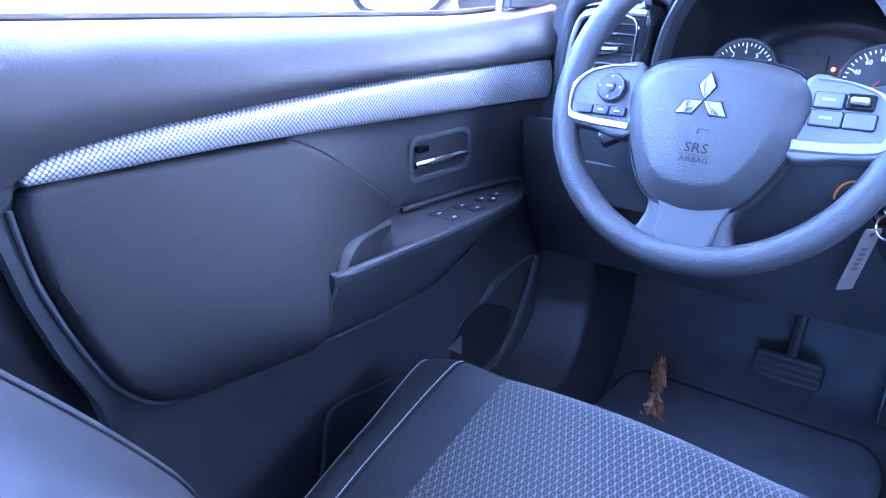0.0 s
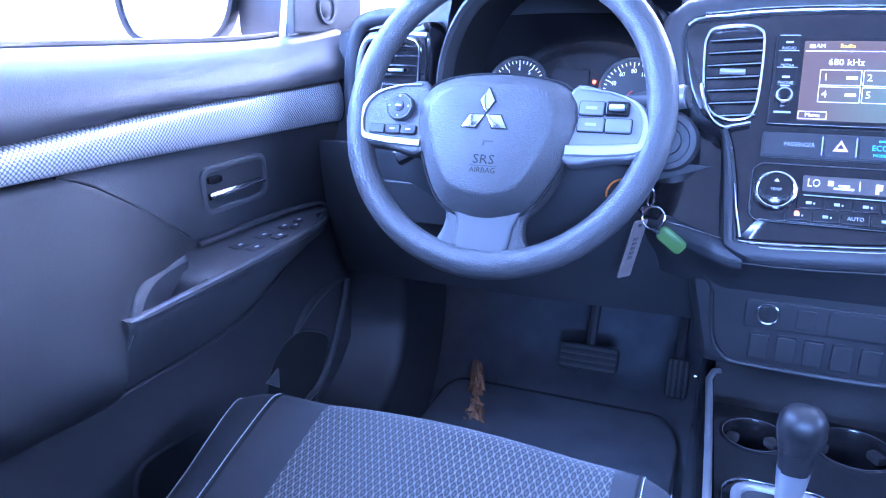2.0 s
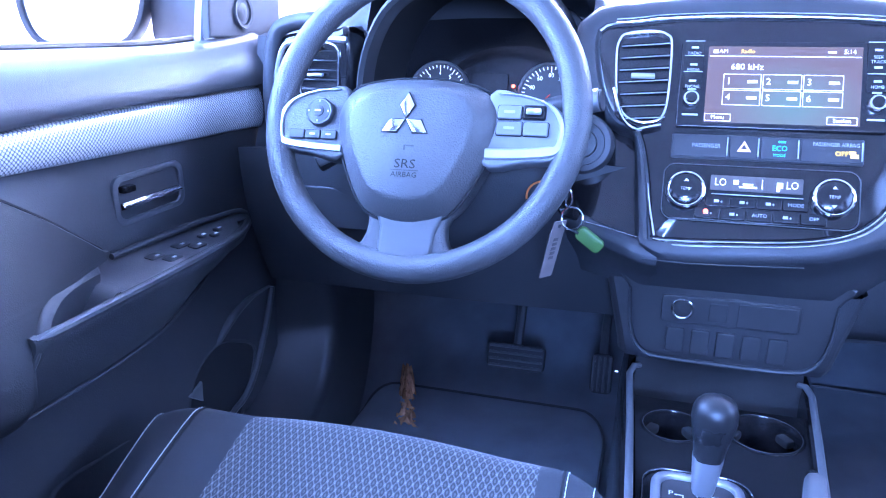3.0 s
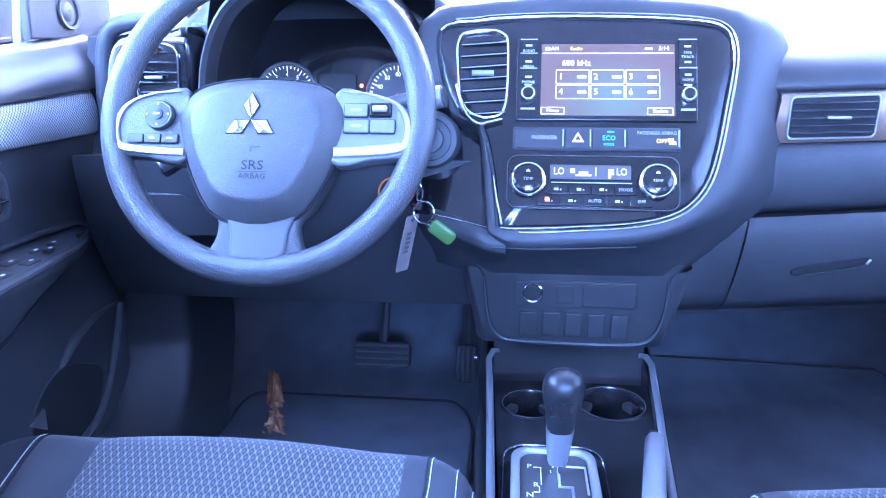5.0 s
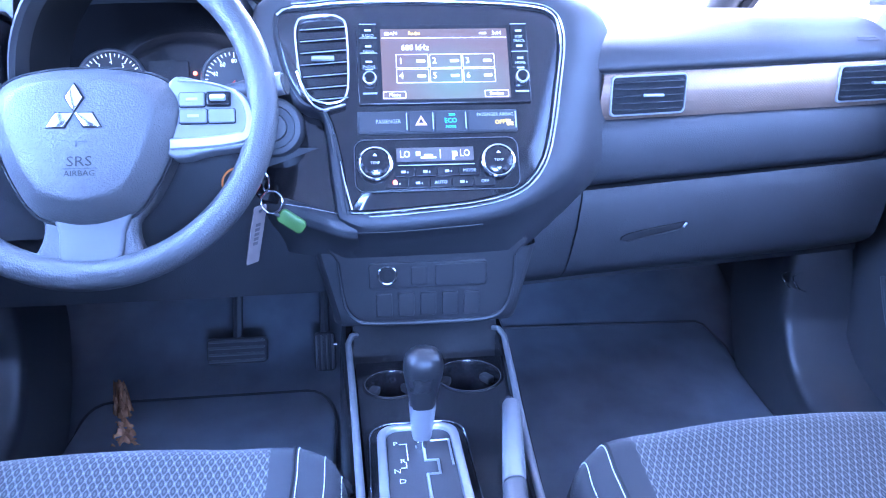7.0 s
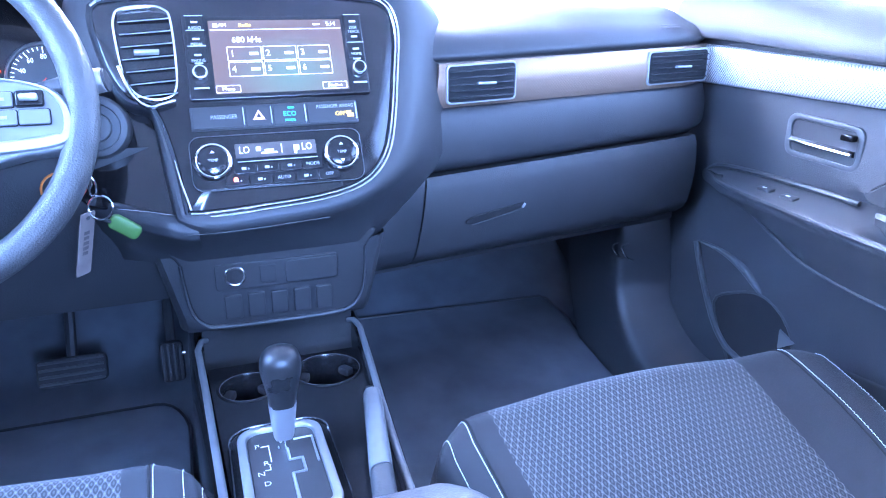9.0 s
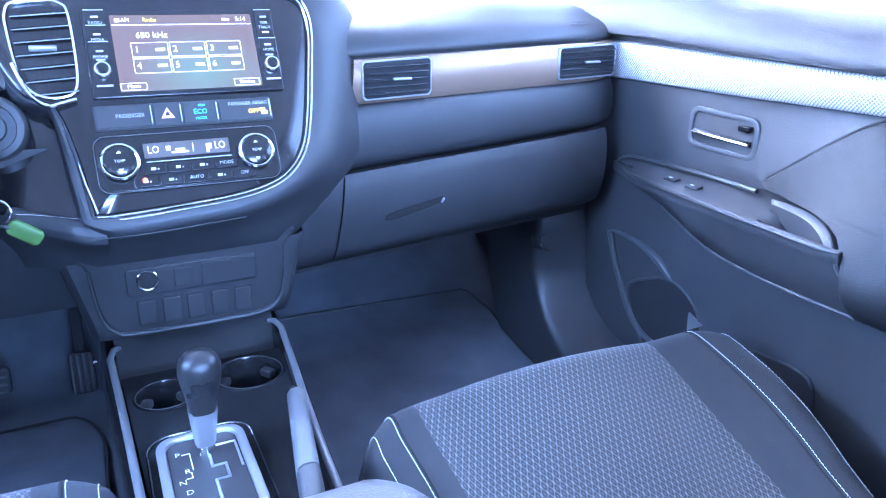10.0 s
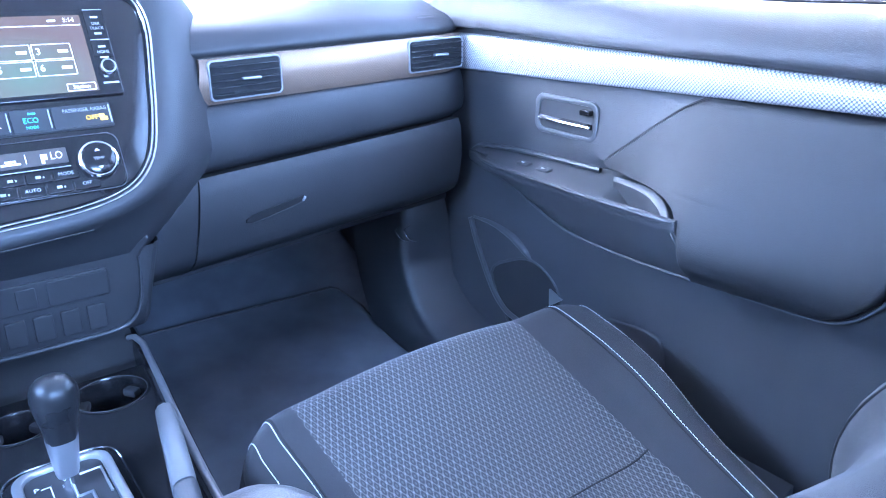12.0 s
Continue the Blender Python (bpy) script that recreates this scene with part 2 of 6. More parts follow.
    nt.links.new(vr.outputs[0], mul.inputs[7])
    nt.links.new(mul.outputs[2], b.inputs["Base Color"])
    for key, (lo, hi) in (("Roughness", rough), ("Metallic", metal)):
        r = nt.nodes.new("ShaderNodeMapRange")
        r.inputs["To Min"].default_value, r.inputs["To Max"].default_value = lo, hi
        nt.links.new(mr.outputs[0], r.inputs["Value"])
        nt.links.new(r.outputs[0], b.inputs[key])
    bp = nt.nodes.new("ShaderNodeBump")
    bp.inputs["Strength"].default_value, bp.inputs["Distance"].default_value = relief, dist
    nt.links.new(mr.outputs[0], bp.inputs["Height"])
    nt.links.new(bp.outputs[0], b.inputs["Normal"])
    return m


SOFT = material("soft_touch_black_vinyl", (0.033, 0.034, 0.037), 0.48, var=0.1, grain=700, bump=0.45, spec=0.5)
VINYL = material("black_door_vinyl", (0.017, 0.018, 0.020), 0.56, var=0.12, grain=800, bump=0.4, spec=0.38)
HARD = material("grained_black_plastic", (0.038, 0.039, 0.042), 0.48, var=0.14, grain=560, bump=0.55, spec=0.5)
DARK = material("matt_black_plastic", (0.032, 0.032, 0.034), 0.45, var=0.15, grain=900, bump=0.3)
PIANO = material("piano_black_lacquer", (0.008, 0.0075, 0.008), 0.12, var=0.3, coat=0.4, spec=0.5)
GLOSS = material("worn_glossy_console_black", (0.009, 0.0085, 0.009), 0.20, var=0.25, blotch=25)
LEATHERETTE = material("grained_wheel_leatherette", (0.068, 0.068, 0.070), 0.38, var=0.12, grain=520, bump=1.0)
SILVER = material("satin_silver_plastic", (0.52, 0.53, 0.55), 0.355, metal=0.85, var=0.06)
CHROME = material("bright_chrome", (0.85, 0.86, 0.88), 0.08, metal=1.0, var=0.04)
BRONZE = material("bronze_trim", (0.45, 0.26, 0.16), 0.3, metal=0.6, var=0.1)
CLOTH = material("black_seat_side_cloth", (0.021, 0.022, 0.025), 0.85, var=0.2, grain=1800, bump=0.6, sheen=0.06)
INSERT = lattice(material("woven_diamond_seat_cloth", (0.1, 0.1, 0.1), 0.8, sheen=0.15), "XY", 0.0074, 0.0135, (0.084, 0.083, 0.082), (0.024, 0.024, 0.026), edge=0.28, dot=(0.145, 0.143, 0.141), core=(0.062, 0.062, 0.064), relief=-1.0, dist=0.0014, rough=(0.8, 0.85))
DOORFILM = lattice(material("silver_carbon_weave_film", (0.5, 0.5, 0.5), 0.3), "YZ", 0.0048, 0.0048, (0.10, 0.105, 0.115), (0.90, 0.90, 0.91), edge=0.40, relief=0.15, dist=0.0003, rough=(0.4, 0.25), metal=(0.1, 0.4))
DASHFILM = lattice(material("bronze_carbon_weave_film", (0.5, 0.5, 0.5), 0.3), "XZ", 0.0042, 0.0042, (0.13, 0.088, 0.062), (0.58, 0.40, 0.295), edge=0.42, relief=0.15, dist=0.0003, rough=(0.4, 0.25), metal=(0.2, 0.6))
# Lifted bluish base: some of the footwell's blue haze is put into the colour.
CARPET = material("hazed_black_carpet", (0.12, 0.130, 0.148), 0.95, var=0.2, grain=1300, bump=1.0, blotch=14, sheen=0.1)
FACE = material("satin_black_fascia", (0.012, 0.0105, 0.011), 0.20, var=0.15, coat=0.2)
SLAT = material("smooth_grey_slat", (0.030, 0.031, 0.033), 0.20, var=0.08)
MATT = material("matt_switch_bed_plastic", (0.032, 0.032, 0.034), 0.7, var=0.1, grain=1100, bump=0.5, spec=0.25)
RUBBER = material("black_rubber", (0.022, 0.022, 0.023), 0.75, var=0.2, grain=500, bump=0.3, spec=0.2)
SATIN = material("satin_black_plastic", (0.040, 0.041, 0.044), 0.355, var=0.04, grain=700, bump=0.12, blotch=30)
THREAD = material("light_grey_thread", (0.72, 0.72, 0.72), 0.7, var=0.1)
LINER = material("pale_grey_headliner_cloth", (0.46, 0.48, 0.51), 0.95, var=0.06, grain=900, bump=0.5)
# Bright tone that paints the highlight on the vent slats' front edges.
SLAT_GLINT = material("slat_edge_glint", (0.30, 0.31, 0.33), 0.3, metal=0.3, var=0.1)
# Paler than the panels' plastic: the edges' sheen is put into the colour.
EDGE = material("pale_edge_sheen_plastic", (0.065, 0.067, 0.071), 0.355, var=0.1)
RAIL = material("satin_grey_rail", (0.17, 0.173, 0.18), 0.40, metal=0.5, var=0.08)
PAINT = material("silver_grey_spoke_paint", (0.20, 0.205, 0.215), 0.36, metal=0.4, var=0.06)
PALE = material("pale_print", (0.40, 0.41, 0.43), 0.6, var=0.04)
WHITE = material("white_print", (0.8, 0.8, 0.82), 0.6, var=0.03)
GREY = material("grey_print", (0.35, 0.36, 0.39), 0.6, var=0.05)


# ---- ground and surroundings ----
CONCRETE = material("pale_concrete", (0.42, 0.43, 0.44), 0.85, var=0.15, grain=60, bump=0.4, blotch=0.6)
STUCCO = material("cream_stucco", (0.72, 0.66, 0.6), 0.9, var=0.08, grain=40, bump=0.4, blotch=0.5)
part("ground", grid(8, 8, lambda s, t: vec(-400 + 800 * s, -400 + 800 * t, -0.32)), CONCRETE, None, "pale sunlit concrete yard reaching the horizon", kind="structure", category="ground")
part("wall_yard", rbox(pose(-9, 3, 1.2), 0.3, 40, 3.5, 0.03), STUCCO, None, "cream stucco wall across the yard", kind="structure", category="wall")

# ---- cabin shell ----
part("floor", grid(24, 40, lambda s, t: vec(-0.70 + 1.4 * s, -2.2 + 3.0 * t, 0.085 + max(0.0, (-2.2 + 3.0 * t) - 0.22) * 0.75
     + 0.004 * noise.noise(vec(9 * s, 18 * t, 0)))), CARPET, None, "black carpeted car floor rising to the toe board", kind="structure", category="floor")
# Unseen headliner; its width lets a band of sun onto the door pads.
part("ceiling", grid(16, 16, lambda s, t: vec(-0.682 + 1.364 * s, -2.3 + 2.5 * t, 1.24 - 0.085 * (2 * s - 1) ** 2 - 0.12 * max(0, t - 0.75) * 4 * max(0, t - 0.75) * 4), (0, 0, 0.02)), LINER, None, "pale grey cloth car headliner", kind="structure", category="ceiling")
part("wall_firewall", rbox(pose(0, 0.66, 0.40), 1.5, 0.04, 0.75, 0.01), CARPET, None, "black firewall behind the dashboard", kind="structure", category="wall")
part("wall_rear", rbox(pose(0, -2.3, 0.45), 1.45, 0.05, 0.75, 0.02), HARD, None, "dark panel closing the rear of the cabin", kind="structure", category="wall")
GLASS = bpy.data.materials.new("clear_window_glass")
GLASS.use_nodes = True
gb = GLASS.node_tree.nodes["Principled BSDF"]
gb.inputs["Transmission Weight"].default_value, gb.inputs["Roughness"].default_value, gb.inputs["IOR"].default_value = 1.0, 0.0, 1.1
gb.inputs["Base Color"].default_value = (0.96, 0.98, 0.97, 1)
ws = part("window_windshield", grid(16, 8, lambda s, t: vec((-0.72 + 0.14 * t) * (1 - 2 * s), 0.95 - 0.80 * t - 0.12 * (2 * s - 1) ** 2, 0.74 + 0.44 * t), (0, 0.003, 0.004)), GLASS, None, "clear curved windshield glass", kind="structure", category="window")
ws.visible_shadow = False
for sx in (-1, 1):
    tag = "driver" if sx < 0 else "passenger"
    part("wall_pillar_a_" + tag, tube([(sx * 0.72, 0.72, 0.76), (sx * 0.69, 0.45, 0.93), (sx * 0.635, 0.16, 1.14)], (0.035, 0.033, 0.035), 10), HARD, None, "dark trimmed windshield pillar", kind="structure", category="pillar")
    part("wall_pillar_b_" + tag, loft([[(sx * (x0 + a), y0 + b, z) for a, b in ((0, -0.12), (0.05, -0.12), (0.05, 0.12), (0, 0.11))] for x0, y0, z in ((0.672 if sx < 0 else 0.705, -0.83, 0.08), (0.672 if sx < 0 else 0.690, -0.83, 0.76), (0.60, -0.88, 1.17))]), HARD, None, "dark trimmed pillar behind the front door", kind="structure", category="pillar")
    part("wall_side_rear_" + tag, rbox(pose(sx * 0.70, -1.58, 0.42), 0.05, 1.45, 0.72, 0.02), HARD, None, "dark rear door trim", kind="structure", category="wall")
    part("wall_pillar_c_" + tag, loft([[(sx * (x0 + a), y0 + b, z) for a, b in ((0, -0.2), (0.05, -0.2), (0.05, 0.2), (0, 0.2))] for x0, y0, z in ((0.69, -2.1, 0.75), (0.60, -2.05, 1.17))]), LINER, None, "grey trimmed rear pillar", kind="structure", category="pillar")
    path = spline([(0.622, 0.16, 0.46), (0.612, 0.130, 0.40), (0.605, 0.119, 0.333), (0.603, 0.11, 0.29), (0.60, 0.081, 0.243), (0.60, 0.038, 0.207), (0.602, -0.03, 0.185), (0.605, -0.2, 0.175), (0.605, -0.6, 0.175)], 4, False)
    rings = []
    for k, p in enumerate(path):
        run = np.array(path[min(k + 1, len(path) - 1)]) - np.array(path[max(k - 1, 0)])
        ny, nz = -run[2] / math.hypot(run[1], run[2]), run[1] / math.hypot(run[1], run[2])
        rings.append([vec(sx * (p[0] + a), p[1] + b * ny, p[2] + b * nz) for a, b in ((0.085, -0.034), (0.050, -0.022), (0.024, -0.010), (0.008, -0.002), (-0.001, 0.004), (-0.005, 0.012), (-0.005, 0.028), (-0.007, 0.055), (-0.010, 0.100), (-0.014, 0.160), (0.080, 0.165))])
    part("trim_sill_" + tag, loft(rings), SATIN, None, "rounded black sill trim sweeping up to the kick panel", kind="structure", category="trim")
    part("wall_kick_" + tag, grid(10, 12, lambda s, t: vec(sx * (0.694 - 0.05 * math.sin(math.pi * min(1, t * 1.1)) * s), 0.0 + 0.65 * s, 0.06 + 0.52 * t), (sx * 0.01, 0, 0)), HARD, None, "black plastic kick panel at the side of the footwell", kind="structure", category="wall")


# ---- doors ----
def eased(pts):
    p = np.array(spline(pts, 6, False))
    return p[:, 0], p[:, 1]


BELLY_ALONG = eased([(-0.86, 0.010), (-0.80, 0.014), (-0.70, 0.024), (-0.60, 0.041), (-0.52, 0.057), (-0.47, 0.066), (-0.44, 0.064), (-0.41, 0.054), (-0.38, 0.043), (-0.35, 0.032), (-0.31, 0.021), (-0.26, 0.010), (-0.20, 0.002), (-0.15, 0.0), (-0.1, 0.0)])
BELLY_UP = eased([(0.30, 0.0), (0.40, 0.04), (0.43, 0.20), (0.447, 0.42), (0.458, 0.66), (0.472, 0.90), (0.488, 1.0), (0.51, 0.97), (0.55, 0.75), (0.58, 0.54), (0.62, 0.24), (0.65, 0.04), (0.67, 0.0), (0.75, 0.0)])


def inside(u, v, poly):
    hit = False
    for (a, b), (c, d) in zip(poly, list(poly[1:]) + [poly[0]]):
        if (b > v) != (d > v) and u < a + (v - b) * (c - a) / (d - b):
            hit = not hit
    return hit


def door(s):
    side = "driver" if s < 0 else "passenger"
    d = thing(side + "_door", (s * 0.69, -0.35, 0.1), "closed black %s door with silver carbon-weave trim strip" % side, "car door", "front doors")

    def at(x, y, z):
        return vec(s * x, y, z + s * 0.008 * (y + 0.65) / 0.65)

    # the belly that the padded insert swells to beside the armrest
    def swell(y, z):
        far = lerp(y, *BELLY_ALONG)
        return far * lerp(z, *BELLY_UP)

    # the driver's bottle pocket sits further forward, and its armrest higher
    fore, lift = (0.045, 0.0075) if s < 0 else (0.0, 0.0)
    hole = [(p[0] + fore, p[1]) for p in spline([(-0.060, 0.310), (-0.100, 0.341), (-0.145, 0.356), (-0.182, 0.345), (-0.205, 0.315), (-0.210, 0.26), (-0.19, 0.20), (-0.13, 0.2), (-0.090, 0.250)], 4)]
    mid_y = -0.145 + fore

    # main panel, flaring outwards low down
    def panel(a, b):
        z = 0.10 + 0.625 * b
        rear = lerp(z, (0.1, 0.40, 0.44, 0.475, 0.517, 0.57, 0.62, 0.7), (-0.635, -0.645, -0.652, -0.665, -0.683, -0.698, -0.706, -0.712)) - (0.0 if s < 0 else 0.10)
        y = rear + (0.07 - rear) * a
        x = 0.668 + 0.02 * max(0, (0.44 - z) / 0.34) + 0.004 * math.sin(y * 9)
        return at(x - 0.92 * swell(y, z) * max(min(1.0, max(0.0, (-0.485 - y) / 0.02)), min(1.0, max(0.0, (z - 0.548) / 0.01))), y, z)
    bm = grid(84, 72, panel, (0.02 * s, 0, 0))
    cut = [f for f in bm.faces if inside(mid_y + (f.calc_center_median().y - mid_y) / 1.14, 0.285 + (f.calc_center_median().z - 0.285) / 1.14, hole)]
    bmesh.ops.delete(bm, geom=cut, context="FACES")
    # trim the rim of the cut to the outline of the hole
    for v in bm.verts:
        dy, dz = v.co.y - mid_y, v.co.z - 0.285 - s * 0.008 * (v.co.y + 0.65) / 0.65
        if abs(dy) < 0.13 and abs(dz) < 0.15 and any(len(e.link_faces) == 1 for e in v.link_edges):
            k = next((q for q in np.linspace(1.5, 0.6, 181) if inside(mid_y + q * dy, 0.285 + q * dz, hole)), None)
            if k:
                v.co.y, v.co.z = mid_y + 1.14 * k * dy, v.co.z - dz + 1.14 * k * dz
    part("panel", bm, HARD, d)

    part("inner_skin", rbox(Matrix.Translation(at(0.705, -0.42, 0.42)), 0.02, 0.95, 0.64, 0.004), DARK, d, "dark edge of the door behind its trim")
    # padded upper with a rolled belt line
    ys = [-0.684, -0.681, -0.672, -0.655, -0.62, -0.565, -0.5, -0.43, -0.37, -0.25, -0.1, 0.0, 0.035]
    tops = [0.661, 0.668, 0.6725, 0.677, 0.682, 0.6875, 0.692, 0.6965, 0.700, 0.705, 0.708, 0.7095, 0.7095]
    bots = [0.657, 0.6562, 0.656, 0.656, 0.657, 0.6585, 0.660, 0.660, 0.660, 0.658, 0.6555, 0.654, 0.653]
    if s > 0:
        ys[:5] = [-0.80, -0.77, -0.74, -0.70, -0.63]
        tops[:9] = [0.672, 0.683, 0.689, 0.693, 0.6965, 0.6985, 0.7005, 0.7025, 0.7035]
        bots[:9] = [0.667, 0.667, 0.667, 0.667, 0.6655, 0.6645, 0.663, 0.662, 0.661]
    rings = []
    for y in np.linspace(-1.05, 0.10, 46):
        low_z = lerp(y, [ys[0] - 0.02] + ys, [0.650] + tops)
        shy = 0.006 * min(1.0, max(0.0, (ys[0] + 0.03 - y) / 0.03))
        rise = 0.012 * max(0.0, (y + 0.16) / 0.22) ** 2 if s < 0 else 0.030 * min(1.0, max(0.0, (y + 0.50) / 0.45)) ** 1.5
        prof = [(0.735, 0.700), (0.738, 0.757), (0.728, 0.765), (0.712, 0.7665), (0.695, 0.765), (0.676, 0.757), (0.660, 0.742), (0.650, 0.726), (0.6455, 0.714), (0.6465, (0.711 + low_z) / 2 + 0.001), (0.650 + shy, low_z + 0.002), (0.656 + shy, low_z + 0.0008), (0.675, low_z - 0.001)]
        rings.append([at(x, y, z + rise * (z - 0.69) / 0.07) for x, z in prof])
    part("upper_pad", loft(rings), SOFT, d, "padded soft black upper trim")
    part("weatherstrip", tube([at(0.733, y, 0.768 + 0.012 * max(0.0, (y + 0.16) / 0.22) ** 2) for y in np.linspace(-1.05, 0.0, 20)], 0.005, 8), RUBBER, d, "black rubber window seal")

    # carbon-weave strip, tapering to a rounded rear tip
    rings = []
    for y in np.interp(np.linspace(0, len(ys) - 1, 50), range(len(ys)), ys):
        t, b = lerp(y, ys, tops), lerp(y, ys, bots)
        h, c = (t - b) / 2, (t + b) / 2
        rings.append([at(0.668, y, b)] + [at(0.660 - 0.010 * math.cos(a) ** 0.8, y, c + h * math.sin(a)) for a in np.linspace(-math.pi / 2 + 0.01, math.pi / 2 - 0.01, 9)] + [at(0.668, y, t)])
    part("trim_strip", loft(rings), DOORFILM, d, "silver carbon-weave trim strip")

    # padded insert behind the armrest, its front edge running round the pull pocket
    fz = (0.447, 0.462, 0.50, 0.53, 0.541, 0.549, 0.5535, 0.556, 0.558, 0.565, 0.575, 0.595, 0.612, 0.64, 0.650, 0.654)
    fy = (-0.464, -0.467, -0.459, -0.451, -0.441, -0.424, -0.398, -0.353, -0.312, -0.304, -0.317, -0.343, -0.366, -0.410, -0.432, -0.446)
    rz, ry = (0.447, 0.449, 0.452, 0.464, 0.49, 0.53, 0.584, 0.634, 0.650, 0.654), (-0.575, -0.590, -0.600, -0.622, -0.650, -0.669, -0.685, -0.692, -0.686, -0.67)
    zs = np.concatenate([[0.447, 0.4485, 0.451, 0.454, 0.458], np.linspace(0.463, 0.53, 14), np.linspace(0.535, 0.58, 18), np.linspace(0.587, 0.645, 14), [0.649, 0.652, 0.654]])
    along = np.concatenate([[0.0, 0.006, 0.015, 0.03, 0.05], np.linspace(0.08, 0.92, 26), [0.95, 0.97, 0.985, 0.994, 1.0]])

    def insert(p, q):
        z = lerp(q * (len(zs) - 1), range(len(zs)), zs)
        f, r = lerp(z, fz, fy), lerp(z, rz, ry) - (0.016 if s > 0 else 0.0)
        y = r + (f - r) * lerp(p * (len(along) - 1), range(len(along)), along)
        up = 0.0085 * max(0.0, (z - 0.60) / 0.054) if s > 0 else 0.0035 * max(0.0, (z - 0.60) / 0.054)
        e = min(1.0, (y - r) / 0.008, (f - y) / 0.006 if z < 0.525 or z > 0.568 else 1.0, (z - 0.447) / 0.008, (0.654 - z) / 0.006)
        return at(0.665 - 0.013 * math.sqrt(max(0.0, 1 - (1 - max(0.0, e)) ** 2)) - swell(y, z), y, z + up)
    part("padded_insert", grid(len(along) - 1, len(zs) - 1, insert, (0.012 * s, 0, 0)), VINYL, d, "padded black vinyl door insert")
    slip = 0.016 if s > 0 else 0.0
    part("insert_edge", tube(spline([at(0.664 - 0.92 * swell(y, z), y, z) for y, z in ((-0.694 - slip, 0.640), (-0.688 - slip, 0.584), (-0.671 - slip, 0.528), (-0.652 - slip, 0.488), (-0.622 - slip, 0.458), (-0.585 - slip, 0.4445), (-0.520, 0.4435), (-0.462, 0.4450))], 5, False), 0.0024, 6), EDGE, d, "rolled lower edge of the insert")

    part("armrest_lip", tube(spline([at(x, y, z + lift) for x, y, z in ((0.660, -0.010, 0.524), (0.654, -0.030, 0.5355), (0.650, -0.063, 0.5425), (0.648, -0.141, 0.5475), (0.648, -0.222, 0.5485), (0.650, -0.292, 0.5475))], 4, False), [0.0010 + 0.0026 * min(1.0, k / 8) for k in range(21)], 8), SATIN, d, "rounded lip along the switch bed")
    zz = (0.560, 0.566, 0.575, 0.590, 0.607, 0.624, 0.640, 0.650, 0.6545)
    part("insert_seam", tube(spline([at(0.6625 - 0.95 * swell(lerp(z, fz, fy), z), lerp(z, fz, fy) + 0.001, z + (0.0085 if s > 0 else 0.0035) * max(0.0, (z - 0.60) / 0.054)) for z in zz], 3, False), 0.0026, 6), RUBBER, d, "dark seam in front of the insert")

    # armrest growing out of the panel, its top open towards the pull pocket
    rings = []
    for y in np.concatenate([[-0.455, -0.452, -0.447, -0.4465, -0.42, -0.40, -0.385, -0.37, -0.355], np.linspace(-0.340, 0.005, 24)]):
        xi = lerp(y, (-0.455, -0.45, -0.30, -0.20, -0.13, -0.08, -0.04, 0.005), (0.589, 0.586, 0.590, 0.596, 0.606, 0.622, 0.642, 0.664))
        zt = lerp(y, (-0.45, -0.3, -0.2, -0.13, -0.05, 0.005), (0.526, 0.527, 0.5275, 0.526, 0.522, 0.518)) + lift
        up = lerp(y, (-0.45, -0.3, -0.1, -0.02, 0.005), (0.020, 0.020, 0.020, 0.015, 0.006))
        zb = lerp(y, (-0.45, -0.39, -0.327, -0.285, -0.243, -0.205, -0.172, -0.122, -0.054, 0.005), (0.448, 0.447, 0.447, 0.448, 0.4535, 0.463, 0.474, 0.489, 0.502, 0.508)) + lift * 0.4
        xb = lerp(y, (-0.45, -0.33, -0.2, -0.1, 0.005), (0.632, 0.634, 0.640, 0.652, 0.668))
        deep = 0.0 if y < -0.4468 else min(1.0, max(0.0, (-0.340 - y) / 0.045))
        xo = max(0.640, xi + 0.004)
        bed = [(xo, zt + up * 0.45 * (1 - deep) - 0.026 * deep), (xi + 0.012 + 0.002 * deep, zt + 0.004 * (1 - deep) - 0.026 * deep)]
        mid = (zt - 0.014 + zb) / 2
        back = 0.024 * min(1.0, max(0.0, (-0.33 - y) / 0.12))
        rings.append([at(x, y - back * max(0.0, (zt - 0.014 - z) / 0.066), z) for x, z in [(0.676, zt + up), (max(xo + 0.004, 0.656 - 0.012 * deep), zt + up)] + bed + [(xi + 0.010, zt + 0.003), (xi + 0.006, zt + 0.0045), (xi + 0.002, zt + 0.003), (xi, zt - 0.001), (xi + 0.001, zt - 0.008),
                                               (xi + 0.004, zt - 0.014), (xi + 0.004 + (xb - xi - 0.004) * 0.38, mid + 0.006), (xi + 0.004 + (xb - xi - 0.004) * 0.44, mid), (xb, zb), (0.674, zb - 0.008)]])
    part("armrest", loft(rings), HARD, d, "black plastic armrest with sunken pull pocket")
    part("armrest_rail", tube([at(lerp(y, (-0.455, -0.45, -0.30, -0.20, -0.13, -0.08, -0.04), (0.589, 0.586, 0.590, 0.596, 0.606, 0.622, 0.642)) - 0.0005, y, lerp(y, (-0.45, -0.3, -0.2, -0.13, -0.05), (0.526, 0.527, 0.5275, 0.526, 0.522)) + lift + 0.0022) for y in np.linspace(-0.454, -0.05, 30)], [0.0008, 0.0032] + [0.0042] * 22 + [0.0038, 0.0034, 0.0028, 0.002, 0.0012, 0.0006], 8), SATIN, d, "rounded upper edge of the armrest")
